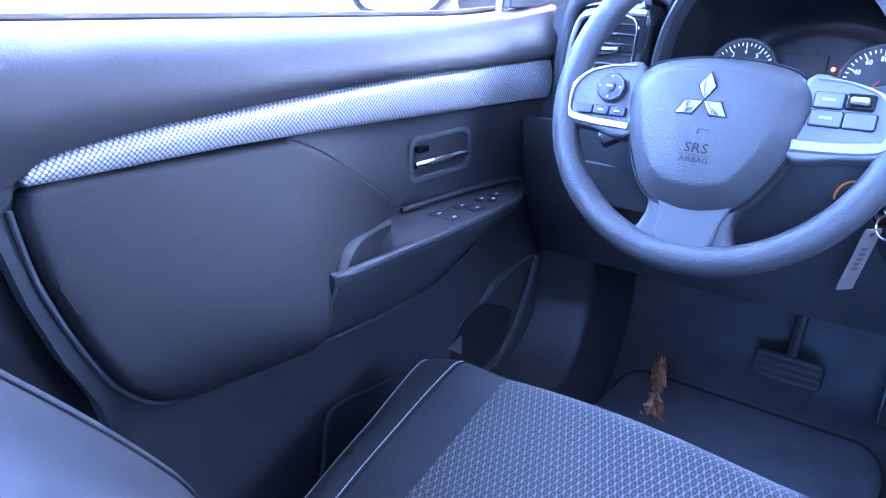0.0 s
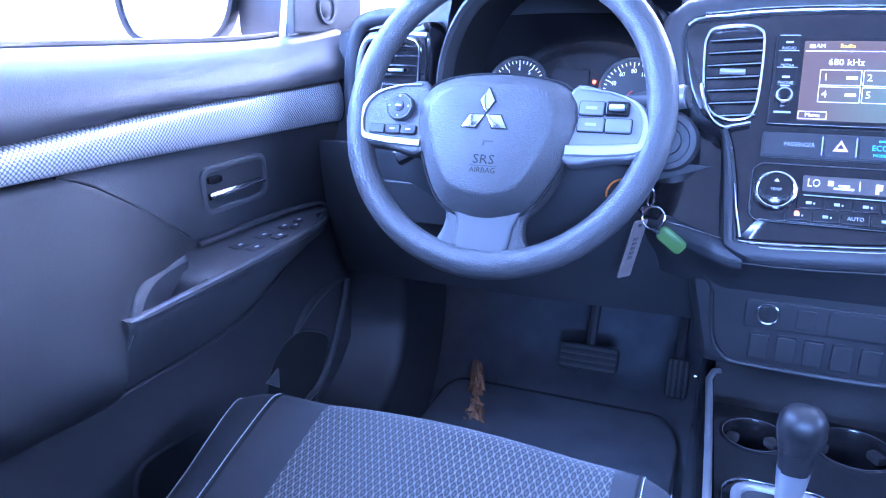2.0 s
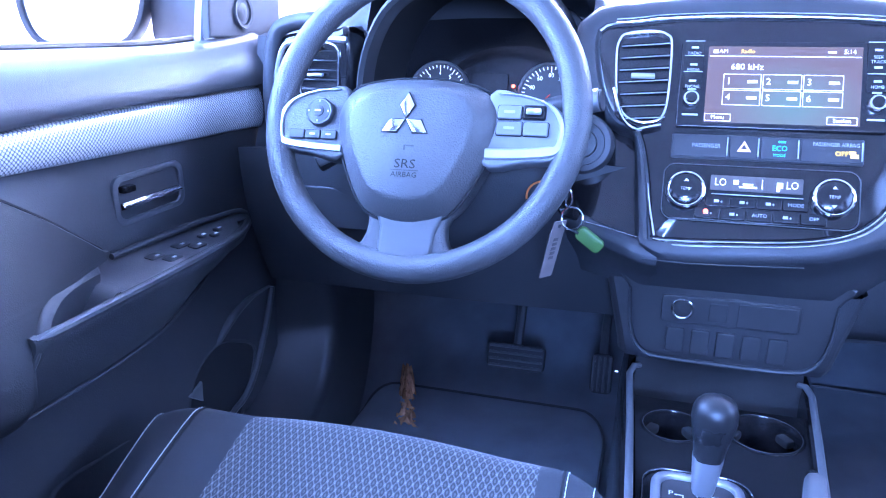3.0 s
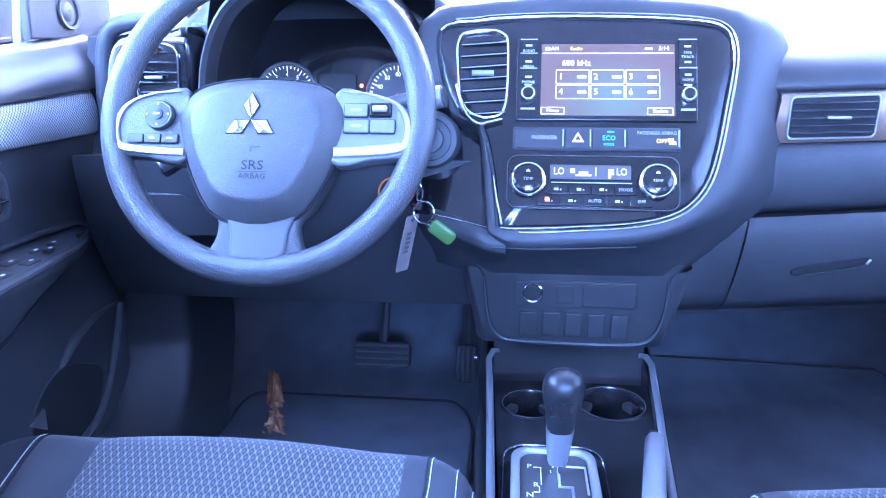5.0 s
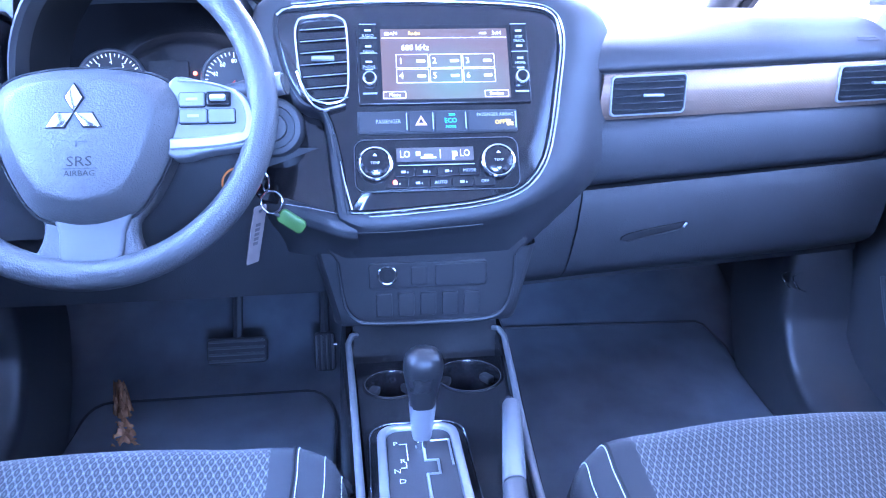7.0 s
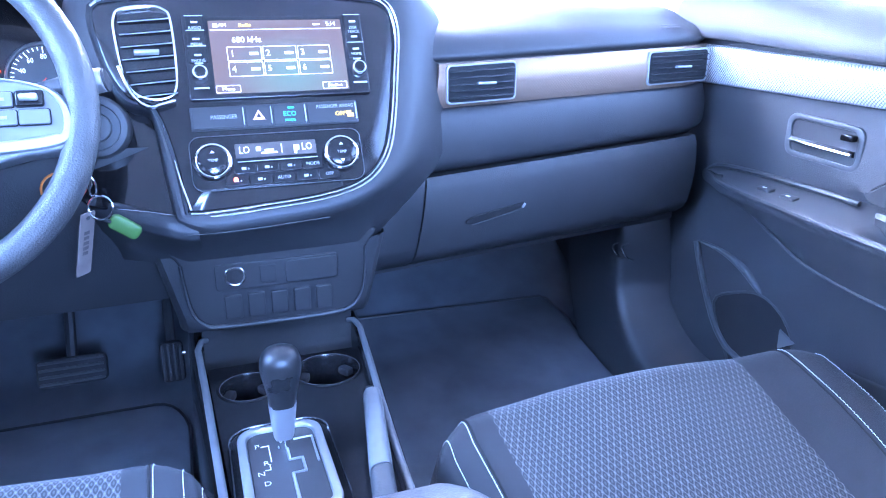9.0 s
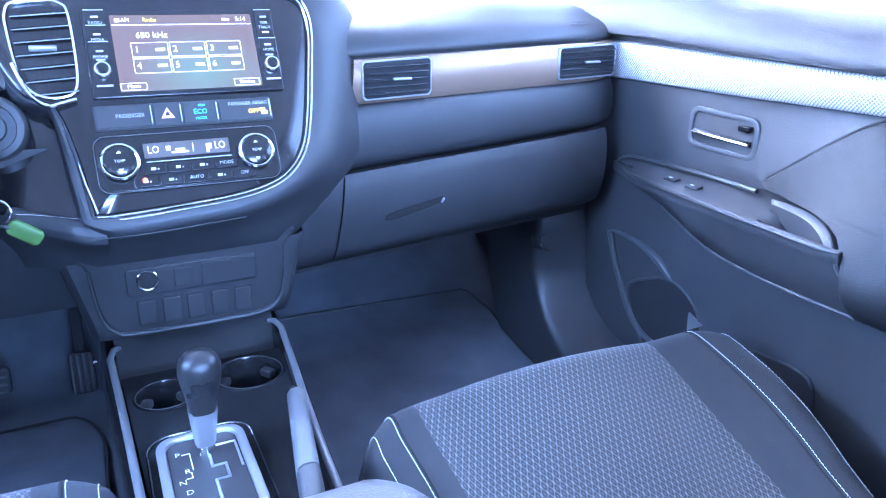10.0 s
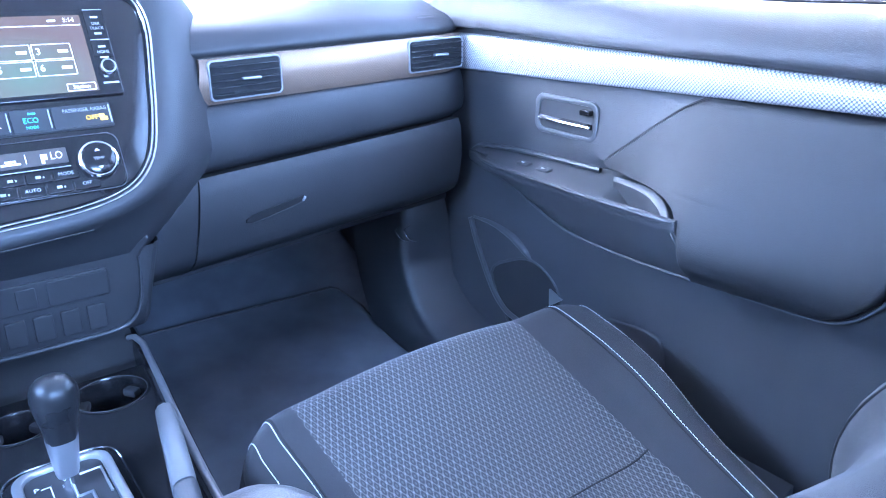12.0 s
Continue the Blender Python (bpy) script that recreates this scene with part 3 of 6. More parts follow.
    part("armrest_seam", tube(spline([at(x, y, z) for x, y, z in ((0.632, -0.462, 0.447), (0.632, -0.39, 0.446), (0.634, -0.327, 0.446), (0.637, -0.243, 0.4525), (0.642, -0.172, 0.473), (0.650, -0.122, 0.488), (0.660, -0.054, 0.501))], 4, False), 0.0022, 6), HARD, d, "rounded lower edge of the armrest")
    part("armrest_edge", tube(spline([at(0.590, -0.4500, 0.520 + lift), at(0.598, -0.4565, 0.503 + lift * 0.7), at(0.613, -0.4620, 0.476), at(0.633, -0.4640, 0.449)], 4, False), [0.0012, 0.0026, 0.0034] + [0.0036] * 10, 8), EDGE, d, "rounded rear edge of the armrest")
    # flat pale rim round the pocket, with the wall below it and a skirt behind it
    outer = [(a, b, c + lift) for a, b, c in spline([(0.634, -0.330, 0.5500), (0.628, -0.366, 0.5505), (0.618, -0.400, 0.5495), (0.606, -0.425, 0.5440), (0.597, -0.440, 0.5345), (0.588, -0.4500, 0.5235)], 4, False)]
    inner = [(a, b, c + lift) for a, b, c in spline([(0.630, -0.331, 0.5450), (0.6225, -0.365, 0.5453), (0.613, -0.395, 0.5440), (0.6025, -0.418, 0.5385), (0.5955, -0.432, 0.5305), (0.590, -0.443, 0.5230)], 4, False)]
    loops = []
    for k, (o, i) in enumerate(zip(outer, inner)):
        sink = 0.032 * min(1.0, (len(outer) - 1 - k) / 8 + 0.1)
        loops.append([at(*p) for p in ((o[0] + 0.026, o[1] - 0.002, o[2] - 0.006), (o[0] + 0.004, o[1] - 0.001, o[2] - 0.001), (o[0] + 0.0008, o[1], o[2]), (o[0] - 0.001, o[1] + 0.001, o[2] - 0.0008),
                                       (i[0] + 0.001, i[1] - 0.001, i[2] + 0.001), (i[0], i[1], i[2] - 0.001), (i[0] + 0.004, i[1] - 0.002, i[2] - sink), (o[0] + 0.026, o[1] - 0.002, i[2] - sink))])
    part("pull_rim", loft(loops), HARD, d, "smooth rim round the pull pocket")
    # switches
    tip = (s * 1.0, 0, 0.16)
    bed = frame_at(at(0.625, -0.20, 0.5345 + lift * 0.8), (0, 1 if s < 0 else -1, 0.0), tip)
    fl = 1 if s < 0 else -1
    keys = [(-0.045, 0.009), (-0.037, -0.008), (0.0, 0.009), (0.012, -0.006), (0.042, 0.009), (0.055, 0.0), (0.074, 0.008)] if s < 0 else [(0.034, 0.004), (-0.010, 0.001)]
    for i, (u, v) in enumerate(keys):
        big = i < 4 or s > 0
        sw = part("window_switch" if big else "lock_switch", plate(rounded(0.024 if big else 0.013, 0.013 if big else 0.009, 0.003, cx=fl * u * 1.0, cy=v), lambda a, b, w=0.0: bed(a, b, w + 0.0026), 0.003, 0.0008, 0.0006), DARK, d)
        bars([(fl * u, v - 0.002, 0.006, 0.0030)], lambda a, b, w=0.0: bed(a, b, w + 0.0034), WHITE, sw)

    # release lever in its recess
    lev = lambda u, v, w=0.0: at(0.6595 - w, u, v)
    hy = -0.206 if s < 0 else -0.214
    o = [(u, v + (u + 0.2) * 0.02) for u, v in rounded(0.120, 0.056, 0.014, 5, hy, 0.607)]
    i = [(u, v + (u + 0.2) * 0.02) for u, v in rounded(0.104, 0.042, 0.010, 5, hy, 0.607)]
    rim = part("handle_bezel", ring_plate(o, i, lev, 0.004, 0.0020), EDGE, d, "black bezel round the door handle")
    part("handle_recess", plate(i, lambda u, v, w=0.0: at(0.6625 - w, u, v), 0.004, 0.0003), DARK, d)
    part("handle_lever", loft([[at(0.664 - q, y, 0.6015 + r + (y + 0.2) * 0.02) for q, r in ((0, 0.003), (0.004, 0.003), (0.007, 0.0), (0.005, -0.004), (0, -0.005))] for y in np.linspace(hy - 0.049, hy + 0.049, 12)]), PIANO, d, "black lever with a chrome lip")
    part("chrome_lip", tube([at(0.6545, y, 0.6010 + (y + 0.2) * 0.02) for y in np.linspace(hy - 0.049, hy + 0.047, 8)], 0.0020, 8), CHROME, d, "chrome lip")
    part("lock_knob", rbox(Matrix.Translation(at(0.658, hy - 0.040, 0.619)), 0.010, 0.018, 0.008, 0.002), PIANO, d)

    # lower bottle pocket and map pocket
    def flare(x, z):
        return x + 0.02 * max(0, (0.44 - z) / 0.34)
    out = spline([(-0.26, 0.322), (-0.33, 0.328), (-0.375, 0.331), (-0.400, 0.320), (-0.406, 0.27), (-0.40, 0.13), (-0.13, 0.12), (-0.14, 0.22), (-0.19, 0.30)], 4)
    part("map_pocket", plate(out, lambda u, v, w=0.0: at(flare(0.6655, v) - w, u, v), 0.03, 0.004), HARD, d, "moulded map pocket low on the door")
    ledge = lambda steps: [[at(flare(0.6640, z) + 0.004 * math.sin(y * 9) + 0.003 + q, mid_y + (y - mid_y) * k, 0.285 + (z - 0.285) * k) for y, z in hole] for k, q in steps]
    part("bottle_rim", loft(ledge(((1.19, 0.006), (1.17, 0.0000), (1.14, -0.0010), (1.11, 0.0004), (1.09, 0.005))), True, False), HARD, d, "rim of the bottle holder")
    # Shallow bowl: near-black colour stands for the shade of a deep holder.
    part("bottle_hole", loft(ledge(((1.105, 0.0015), (1.08, 0.006), (1.04, 0.018), (0.90, 0.021)))), RUBBER, d, "shallow bottle holder opening, its shade put into the dark colour")
    lip = [(y + fore, z) for y, z in ((0.000, 0.402), (-0.011, 0.368), (-0.027, 0.331), (-0.056, 0.279), (-0.087, 0.252), (-0.126, 0.240), (-0.17, 0.20), (-0.18, 0.14))]
    part("pocket_lip", tube(spline([at(flare(0.6635, z), y, z) for y, z in lip], 4, False), 0.0050, 8), EDGE, d, "rounded front lip of the bottle pocket")
    fil = [(y + fore, z) for y, z in ((-0.004, 0.404), (-0.040, 0.405), (-0.075, 0.402), (-0.115, 0.391), (-0.150, 0.366))]
    part("pocket_brow", tube(spline([at(flare(0.6655, z), y, z) for y, z in fil], 4, False), [(0.002 + 0.009 * (k / 16) ** 1.4) * math.sqrt(max(0.01, min(1.0, (16 - k) / 4))) for k in range(17)], 10), EDGE, d, "swelling brow over the bottle pocket")
    part("reflector", plate([(-0.192 + fore, 0.332), (-0.219 + fore, 0.322), (-0.192 + fore, 0.302)], lambda u, v, w=0.0: at(flare(0.660, v) - w, u, v), 0.004, 0.001), RAIL, d, "pale reflector")

    # window glass, frame and the corner sail with its tweeter
    gl = part("side_glass", grid(10, 6, lambda a, b: at(0.737 - 0.085 * b, -0.80 + 0.85 * a, 0.765 + 0.40 * b), (0.004 * s, 0, 0)), GLASS, d, "clear side window")
    gl.visible_shadow = False
    part("window_frame", tube([at(0.735, -0.80, 0.76), at(0.65, -0.86, 1.16), at(0.645, 0.02, 1.15), at(0.70, 0.34, 0.93), at(0.735, 0.62, 0.765)], 0.014, 8), RUBBER, d, "black window frame")
    part("window_divider", tube([at(0.722, 0.0, 0.765), at(0.690, 0.005, 0.97), at(0.655, 0.01, 1.15)], 0.007, 8), SILVER, d, "pale upright window divider")
    sail = [(-0.005, 0.776), (0.185, 0.776), (0.185, 0.86), (0.08, 0.915), (0.0, 0.93)]
    part("sail_panel", plate(sail, lambda u, v, w=0.0: at(0.700 - w - 0.05 * (v - 0.77), u, v), 0.012, 0.004), HARD, d, "corner panel in front of the window")
    tw = frame_at(at(0.698, 0.078, 0.812), (0, 1, 0), (0, 0, 1)) if s < 0 else frame_at(at(0.698, 0.078, 0.812), (0, -1, 0), (0, 0, 1))
    part("tweeter_ring", revolve([(0.020, -0.004), (0.024, 0.001), (0.023, 0.004), (0.019, 0.003), (0.0175, -0.004)], tw, 28), HARD, d)
    part("tweeter_grille", revolve([(0.0175, -0.004), (0.012, 0.001), (0.004, 0.002)], tw, 24), DARK, d)
    return d


door(-1)
door(1)

# door mirror outside the driver's window
dm = thing("door_mirror", (-0.80, 0.10, 0.75), "black door mirror reflecting a bright yard", "mirror")
mo = spline([(-0.10, 0.015), (-0.085, -0.055), (-0.03, -0.072), (0.06, -0.068), (0.10, -0.02), (0.105, 0.05), (0.06, 0.085), (-0.06, 0.085)], 4)
mf = frame_at((-0.972, 0.06, 0.820), (0.975, 0.22, 0), (0, 0, 1))
part("housing", plate(mo, lambda u, v, w=0.0: mf(u, v, -w - 0.03), 0.02, 0.02, 0.05), DARK, dm)
part("rim", ring_plate(mo, inset(mo, 0.010), mf, 0.03, 0.004), DARK, dm)
MIRROR = material("mirror_glass", (0.9, 0.91, 0.92), 0.02, metal=1.0, var=0.01)
part("mirror_glass", plate(inset(mo, 0.0095), lambda u, v, w=0.0: mf(u, v, w - 0.006), 0.003, 0.0005), MIRROR, dm, "bright mirror glass")
part("mirror_foot", rbox(Matrix.Translation((-0.815, 0.13, 0.800)), 0.13, 0.06, 0.085, 0.012), DARK, dm)


# ---- dashboard ----
dash = thing("dashboard", (0.0, 0.35, 0.40), "black padded car dashboard with bronze carbon-weave trim", "dashboard")


def passenger_section(x):
    k = 0.036 * (x - 0.21)
    end = max(0.0, (x - 0.585) / 0.075) ** 2 * 0.03
    crown = spline([(0.50, 0.784), (0.30, 0.782), (0.18, 0.777), (0.10, 0.768), (0.050, 0.754), (0.020, 0.737 + k * 0.5), (0.005, 0.719 + k), (0.002, 0.711 + k), (0.006, 0.706 + k)], 3, False)
    knee = spline([(0.000, 0.6455 + k), (-0.005, 0.643 + k), (-0.011, 0.630 + k), (-0.0145, 0.605 + k * 1.5), (-0.0145, 0.580 + k * 2), (-0.011, 0.5685 + k * 2.0), (-0.003, 0.5620 + k * 2.0), (0.004, 0.5605 + k * 2.0)], 3, False)
    pts = [(0.90, 0.70), (0.80, 0.774)] + [tuple(p) for p in crown] + [(0.012, 0.7045 + k), (0.012, 0.6462 + k)] + [tuple(p) for p in knee] + [(0.06, 0.54), (0.40, 0.50), (0.9, 0.5)]
    return [vec(x, p[0] + end, p[1]) for p in pts]


part("upper_pad", loft([passenger_section(x) for x in np.linspace(0.10, 0.664, 34)]), SOFT, dash, "padded soft black passenger side")

# glove box lid below the seam
def lid(s, t):
    x = 0.200 + 0.435 * s - 0.022 * t * (1 - s)
    top = 0.5560 + 0.0715 * (x - 0.2)
    z = top - 0.150 * t
    y = -0.012 + 0.014 * t + 0.9 * max(0, t - 0.72) ** 2 + 0.04 * max(0, s - 0.88) - 0.010 * math.sin(math.pi * min(1, t * 1.2)) + 0.004 * max(0.0, 1 - t / 0.04)
    return vec(x, y, z)


gb_lid = part("glove_box_lid", grid(30, 14, lid, (0, 0.02, 0)), HARD, dash, "closed glove box lid")
part("glove_latch", plate(spline([(0.262, 0.487), (0.335, 0.503), (0.342, 0.512), (0.330, 0.510), (0.262, 0.497)], 3), lambda u, v, w=0.0: vec(u, -0.0185 - w, v), 0.004, 0.001), RUBBER, gb_lid, "sunken glove box latch")
part("latch_end", tube([(0.3385, -0.0205, 0.5045), (0.343, -0.0202, 0.5105)], 0.0016, 6), SILVER, gb_lid, "bright end of the latch recess")
part("latch_edge", tube(spline([(0.262, -0.0205, 0.4865), (0.300, -0.0208, 0.4945), (0.335, -0.0205, 0.5025), (0.343, -0.0200, 0.5115)], 4, False), 0.0010, 6), SOFT, gb_lid, "edge of the latch recess")
part("stack_cheek", grid(12, 12, lambda s, t: vec(0.095 + 0.1042 * s - 0.022 * t * s, lid(0.0, t).y + 0.0025 - 0.014 * (1 - s) ** 2, 0.566 - 0.165 * t), (0, 0.02, 0)), HARD, dash, "black cheek between centre stack and glove box")
part("lower_cover", grid(20, 8, lambda s, t: vec(0.12 + 0.53 * s, 0.05 + 0.45 * t, 0.402 + 0.035 * s - 0.02 * t), (0, 0, 0.01)), DARK, dash)

# bronze strip with its two vents
def strip(x):
    k = 0.036 * (x - 0.21)
    a, b = 0.6465 + k, 0.7035 + k
    return [vec(x + 0.010 * (z - a) / (b - a), y + max(0.0, (x - 0.585) / 0.075) ** 2 * 0.03, z) for y, z in ((0.012, a), (0.0, a), (-0.004, a + 0.008), (-0.006, (a + b) / 2), (-0.003, b - 0.008), (0.002, b), (0.012, b))]


part("trim_strip", loft([strip(x) for x in np.linspace(0.212, 0.648, 40)]), DASHFILM, dash, "bronze carbon-weave trim strip")


def vent(x0, x1, z0, z1, y, parent, rim_material):
    cx, cz = (x0 + x1) / 2, (z0 + z1) / 2
    f = frame_at((cx, y, cz), (1, 0, 0.036), (0, 0, 1))
    o, i = rounded(x1 - x0, z1 - z0, 0.006, 4), rounded(x1 - x0 - 0.005, z1 - z0 - 0.005, 0.005, 4)
    v = part("air_vent", ring_plate(o, i, f, 0.006, 0.002), rim_material, parent, "air vent with silver rim")
    part("vent_well", plate(i, lambda a, b, w=0.0: f(a, b, w - 0.0008), 0.001, 0.0003), RUBBER, v)
    n = 5
    for k in range(n):
        b = (z1 - z0 - 0.008) * ((k + 0.5) / n - 0.5)
        part("slat", rbox(Matrix.Translation(f(0, b, 0.0018)) @ pose(0, 0, 0, 24, -2, 0), x1 - x0 - 0.007, 0.0045, 0.0012, 0.0004, 1), SLAT, v)
    part("vent_tab", rbox(Matrix.Translation(f(0.004, 0, 0.006)), 0.026, 0.006, 0.0035, 0.001), SILVER, v, "silver slider")
    return v


vent(0.2290, 0.3290, 0.6535, 0.7045, -0.0085, dash, SILVER)
vent(0.537, 0.641, 0.666, 0.714, -0.0075, dash, SILVER)

# ---- centre stack ----
SV, SW = vec(0, 0.447, 0.894), vec(0, -0.894, 0.447)


def stack(u, v, w=0.0):
    """The centre stack's sloping face: v runs down from the display's upper edge."""
    return vec(0, 0, 0.7575) + vec(1, 0, 0) * float(u) - SV * float(v) + SW * float(w)


def on_stack(u0, v0, w0=0.0):
    """A frame on that face with v running up."""
    return lambda u, v, w=0.0: stack(u0 + u, v0 - v, w0 + w)


edge = spline([(-0.181, -0.0217), (-0.137, -0.0324), (-0.0894, -0.0365), (-0.022, -0.0376), (0.078, -0.0349), (0.131, -0.0297), (0.151, -0.0218), (0.1593, -0.006), (0.1596, 0.022), (0.151, 0.0705), (0.1415, 0.118), (0.130, 0.158),
               (0.112, 0.185), (0.086, 0.2016), (0.042, 0.2118), (-0.022, 0.217), (-0.067, 0.2195), (-0.102, 0.2195), (-0.1075, 0.212), (-0.113, 0.16), (-0.128, 0.10), (-0.155, 0.085), (-0.175, 0.04)], 4)
thin = np.array([[min(1.0, max(0.12, (u + 0.135) / 0.05)) if v > 0.06 else 1.0] for u, v in edge])
thin *= np.array([[1.0 - 0.20 * max(0.0, min(1.0, (v - 0.17) / 0.03))] for u, v in edge])
grown = [np.array(edge) + (inset(edge, -q) - np.array(edge)) * thin for q in (0.003, 0.012, 0.022, 0.029, 0.031, 0.031)]
# the flank towards the passenger falls away gently into the dashboard
flank = [max(0.0, min(1.0, (u - 0.06) / 0.08)) * max(0.0, min(1.0, (0.215 - v) / 0.03)) for u, v in edge]
body = [[stack(u, v, w) + vec(q * dx, q * dy, 0) for (u, v), q in zip(o, flank)] for o, w, dx, dy in zip([edge] + grown[:5], (-0.003, 0.002, 0.003, 0.001, -0.006, -0.022), (0, 0, 0.002, 0.010, 0.026, 0.048), (0, 0, 0.0, 0.005, 0.015, 0.026))]
# below, the padding rolls on down to the lower panel; elsewhere it runs deep into the dashboard
low = lambda u, v, w=0.0: vec(u, -0.045 - (v - 0.40) * 0.12 - w, v)
sink = [max(0.0, min(1.0, (v - 0.165) / 0.035)) for u, v in edge]
for deep, part_way in ((-0.060, 0.5), (-0.20, 1.0)):
    body.append([(stack(u, v, deep) + vec(f * 0.06, 0, 0)).lerp(stack(u, v, -0.012).lerp(low(u * 0.96, 0.490, -0.002), part_way), q) for (u, v), f, q in zip(grown[5], flank, sink)])
part("stack_surround", loft(body), SOFT, dash, "padded black surround of the centre stack")
part("stack_trim", tube([stack(u, v, 0.0015) for u, v in edge[: 4 * 17 + 1]], 0.0017, 8), CHROME, dash, "bright chrome line round the centre stack")
tail = [tuple(p) for p in spline([(-0.104, 0.2215), (-0.1255, 0.2168), (-0.1516, 0.2104), (-0.180, 0.2050)], 4, False)]
part("stack_trim_outer", tube([stack(u, v, 0.0015) for u, v in [tuple(p) for p in inset(edge, -0.0048)[2: 4 * 17 - 2]]] + [stack(u, v, -0.002) for u, v in tail], [0.0015] * (4 * 17 - 4) + [0.0013] * 2 + [0.0006] * (len(tail) - 2), 8), CHROME, dash, "second thin chrome line")
part("stack_groove", tube([stack(u, v, 0.0008) for u, v in inset(edge, -0.0024)[1: 4 * 17]], 0.0012, 6), RUBBER, dash, "dark groove between the chrome lines")
# glossy corner between the stack and the ignition lock
part("gloss_corner", plate(spline([(-0.150, 0.086), (-0.126, 0.098), (-0.112, 0.155), (-0.102, 0.214), (-0.126, 0.2125), (-0.152, 0.2065), (-0.180, 0.201), (-0.215, 0.185), (-0.215, 0.11)], 3), lambda u, v, w=0.0: stack(u, v, w - 0.030), 0.02, 0.002), PIANO, dash, "glossy black corner beside the ignition lock")
part("bright_chip", plate([(-0.1160, 0.1090), (-0.1235, 0.1205), (-0.1185, 0.1255)], lambda u, v, w=0.0: stack(u, v, w - 0.003), 0.030, 0.0006), CHROME, dash, "small chrome triangle")
part("band_seam", tube([stack(u, v + 0.0222, -0.0036) for u, v in ((-0.112, 0.2195), (-0.067, 0.2205), (-0.022, 0.2190), (0.02, 0.2165), (0.050, 0.2150))], 0.0008, 6), SATIN, dash, "fine seam under the padded band")
mid_face = np.array((0.0, 0.09))
face = part("stack_face", loft([[stack(*(mid_face + (np.array(p) - mid_face) * k), w) for p in inset(edge, 0.003)] for k, w in ((1.0, -0.012), (1.0, -0.001), (0.99, 0.0), (0.7, 0.0), (0.4, 0.0), (0.1, 0.0))]), FACE, dash, "satin black centre stack face")

# driver side centre vent, tall, with a chrome rim that runs into a point below
vo = spline([(-0.161, 0.010), (-0.1595, -0.008), (-0.1515, -0.0185), (-0.123, -0.0222), (-0.105, -0.0175), (-0.0982, -0.003), (-0.0977, 0.057), (-0.1022, 0.0815), (-0.113, 0.0885), (-0.130, 0.0893), (-0.147, 0.080), (-0.1565, 0.057)], 4)
vi = inset(vo, 0.003)
va = part("air_vent", ring_plate(vo, vi, lambda u, v, w=0.0: stack(u, v, w + 0.004), 0.010, 0.0012), CHROME, dash, "tall air vent with chrome rim")
part("vent_well", plate(vi, lambda u, v, w=0.0: stack(u, v, w - 0.001), 0.003, 0.0003), RUBBER, va)
for k in range(7):
    b = -0.010 + 0.0145 * k
    l, r = (-0.153 + 0.0 * k if k < 4 else -0.153 + 0.003 * (k - 3)), -0.102
    slat = part("slat", rbox(Matrix.Translation(stack((l + r) / 2, b + 0.004, 0.000)) @ pose(0, 0, 0, 12, -4, 0), r - l + 0.003, 0.009, 0.0020, 0.0006, 1), SLAT, va)
    # The highlight along the slat's front edge, built as a bright strip.
    part("slat_glint", rbox(Matrix.Translation(stack((l + r) / 2, b + 0.004, 0.000)) @ pose(0, 0, 0, 12, -4, 0) @ Matrix.Translation((0, -0.0046, 0.0004)), r - l + 0.003, 0.0008, 0.0010, 0.0002, 1), SLAT_GLINT, slat)
part("vent_tab", rbox(Matrix.Translation(stack(-0.128, 0.036, 0.009)) @ pose(0, 0, 0, 26, 0, 0), 0.026, 0.007, 0.004, 0.001), SILVER, va, "silver slider")
part("chrome_point", tube(spline([stack(-0.158, 0.05, 0.006), stack(-0.148, 0.082, 0.007), stack(-0.133, 0.098, 0.008), stack(-0.118, 0.096, 0.007), stack(-0.104, 0.092, 0.006)], 4, False), 0.0022, 8), CHROME, va, "chrome point under the vent")
part("side_line", tube([stack(-0.1125, 0.158, 0.001), stack(-0.1085, 0.184, 0.002), stack(-0.1015, 0.216, 0.002)], (0.0008, 0.0018, 0.0022), 6), CHROME, dash, "thin chrome line")

# ---- display unit ----
SCREEN = bpy.data.materials.new("lit_display")
SCREEN.use_nodes = True
sb = SCREEN.node_tree.nodes["Principled BSDF"]
sb.inputs["Roughness"].default_value, sb.inputs["Base Color"].default_value = 0.25, (0.02, 0.02, 0.025, 1)
st = SCREEN.node_tree
stc = st.nodes.new("ShaderNodeTexCoord")
sgr = st.nodes.new("ShaderNodeTexGradient")
sgr.gradient_type = "SPHERICAL"
smp = st.nodes.new("ShaderNodeMapping")
smp.inputs["Location"].default_value, smp.inputs["Scale"].default_value = (-0.16, 0.0, -0.55), (13, 0.0, 22)
st.links.new(stc.outputs["Object"], smp.inputs["Vector"])
st.links.new(smp.outputs[0], sgr.inputs["Vector"])
smx = st.nodes.new("ShaderNodeMix")
smx.data_type = "RGBA"
smx.inputs[6].default_value, smx.inputs[7].default_value = (0.27, 0.20, 0.14, 1), (0.22, 0.42, 0.32, 1)
st.links.new(sgr.outputs["Fac"], smx.inputs["Factor"])
st.links.new(smx.outputs[2], sb.inputs["Emission Color"])
sb.inputs["Emission Strength"].default_value = 0.080
LIT = material("lit_white_symbol", (0.85, 0.9, 0.95), 0.5, emit=0.11)
AMBER = material("lit_amber_symbol", (1.0, 0.55, 0.05), 0.5, emit=0.16)
RED = material("lit_red_lamp", (1.0, 0.12, 0.04), 0.5, emit=0.5)
TEAL = material("lit_teal_symbol", (0.1, 0.75, 0.8), 0.5, emit=0.05)
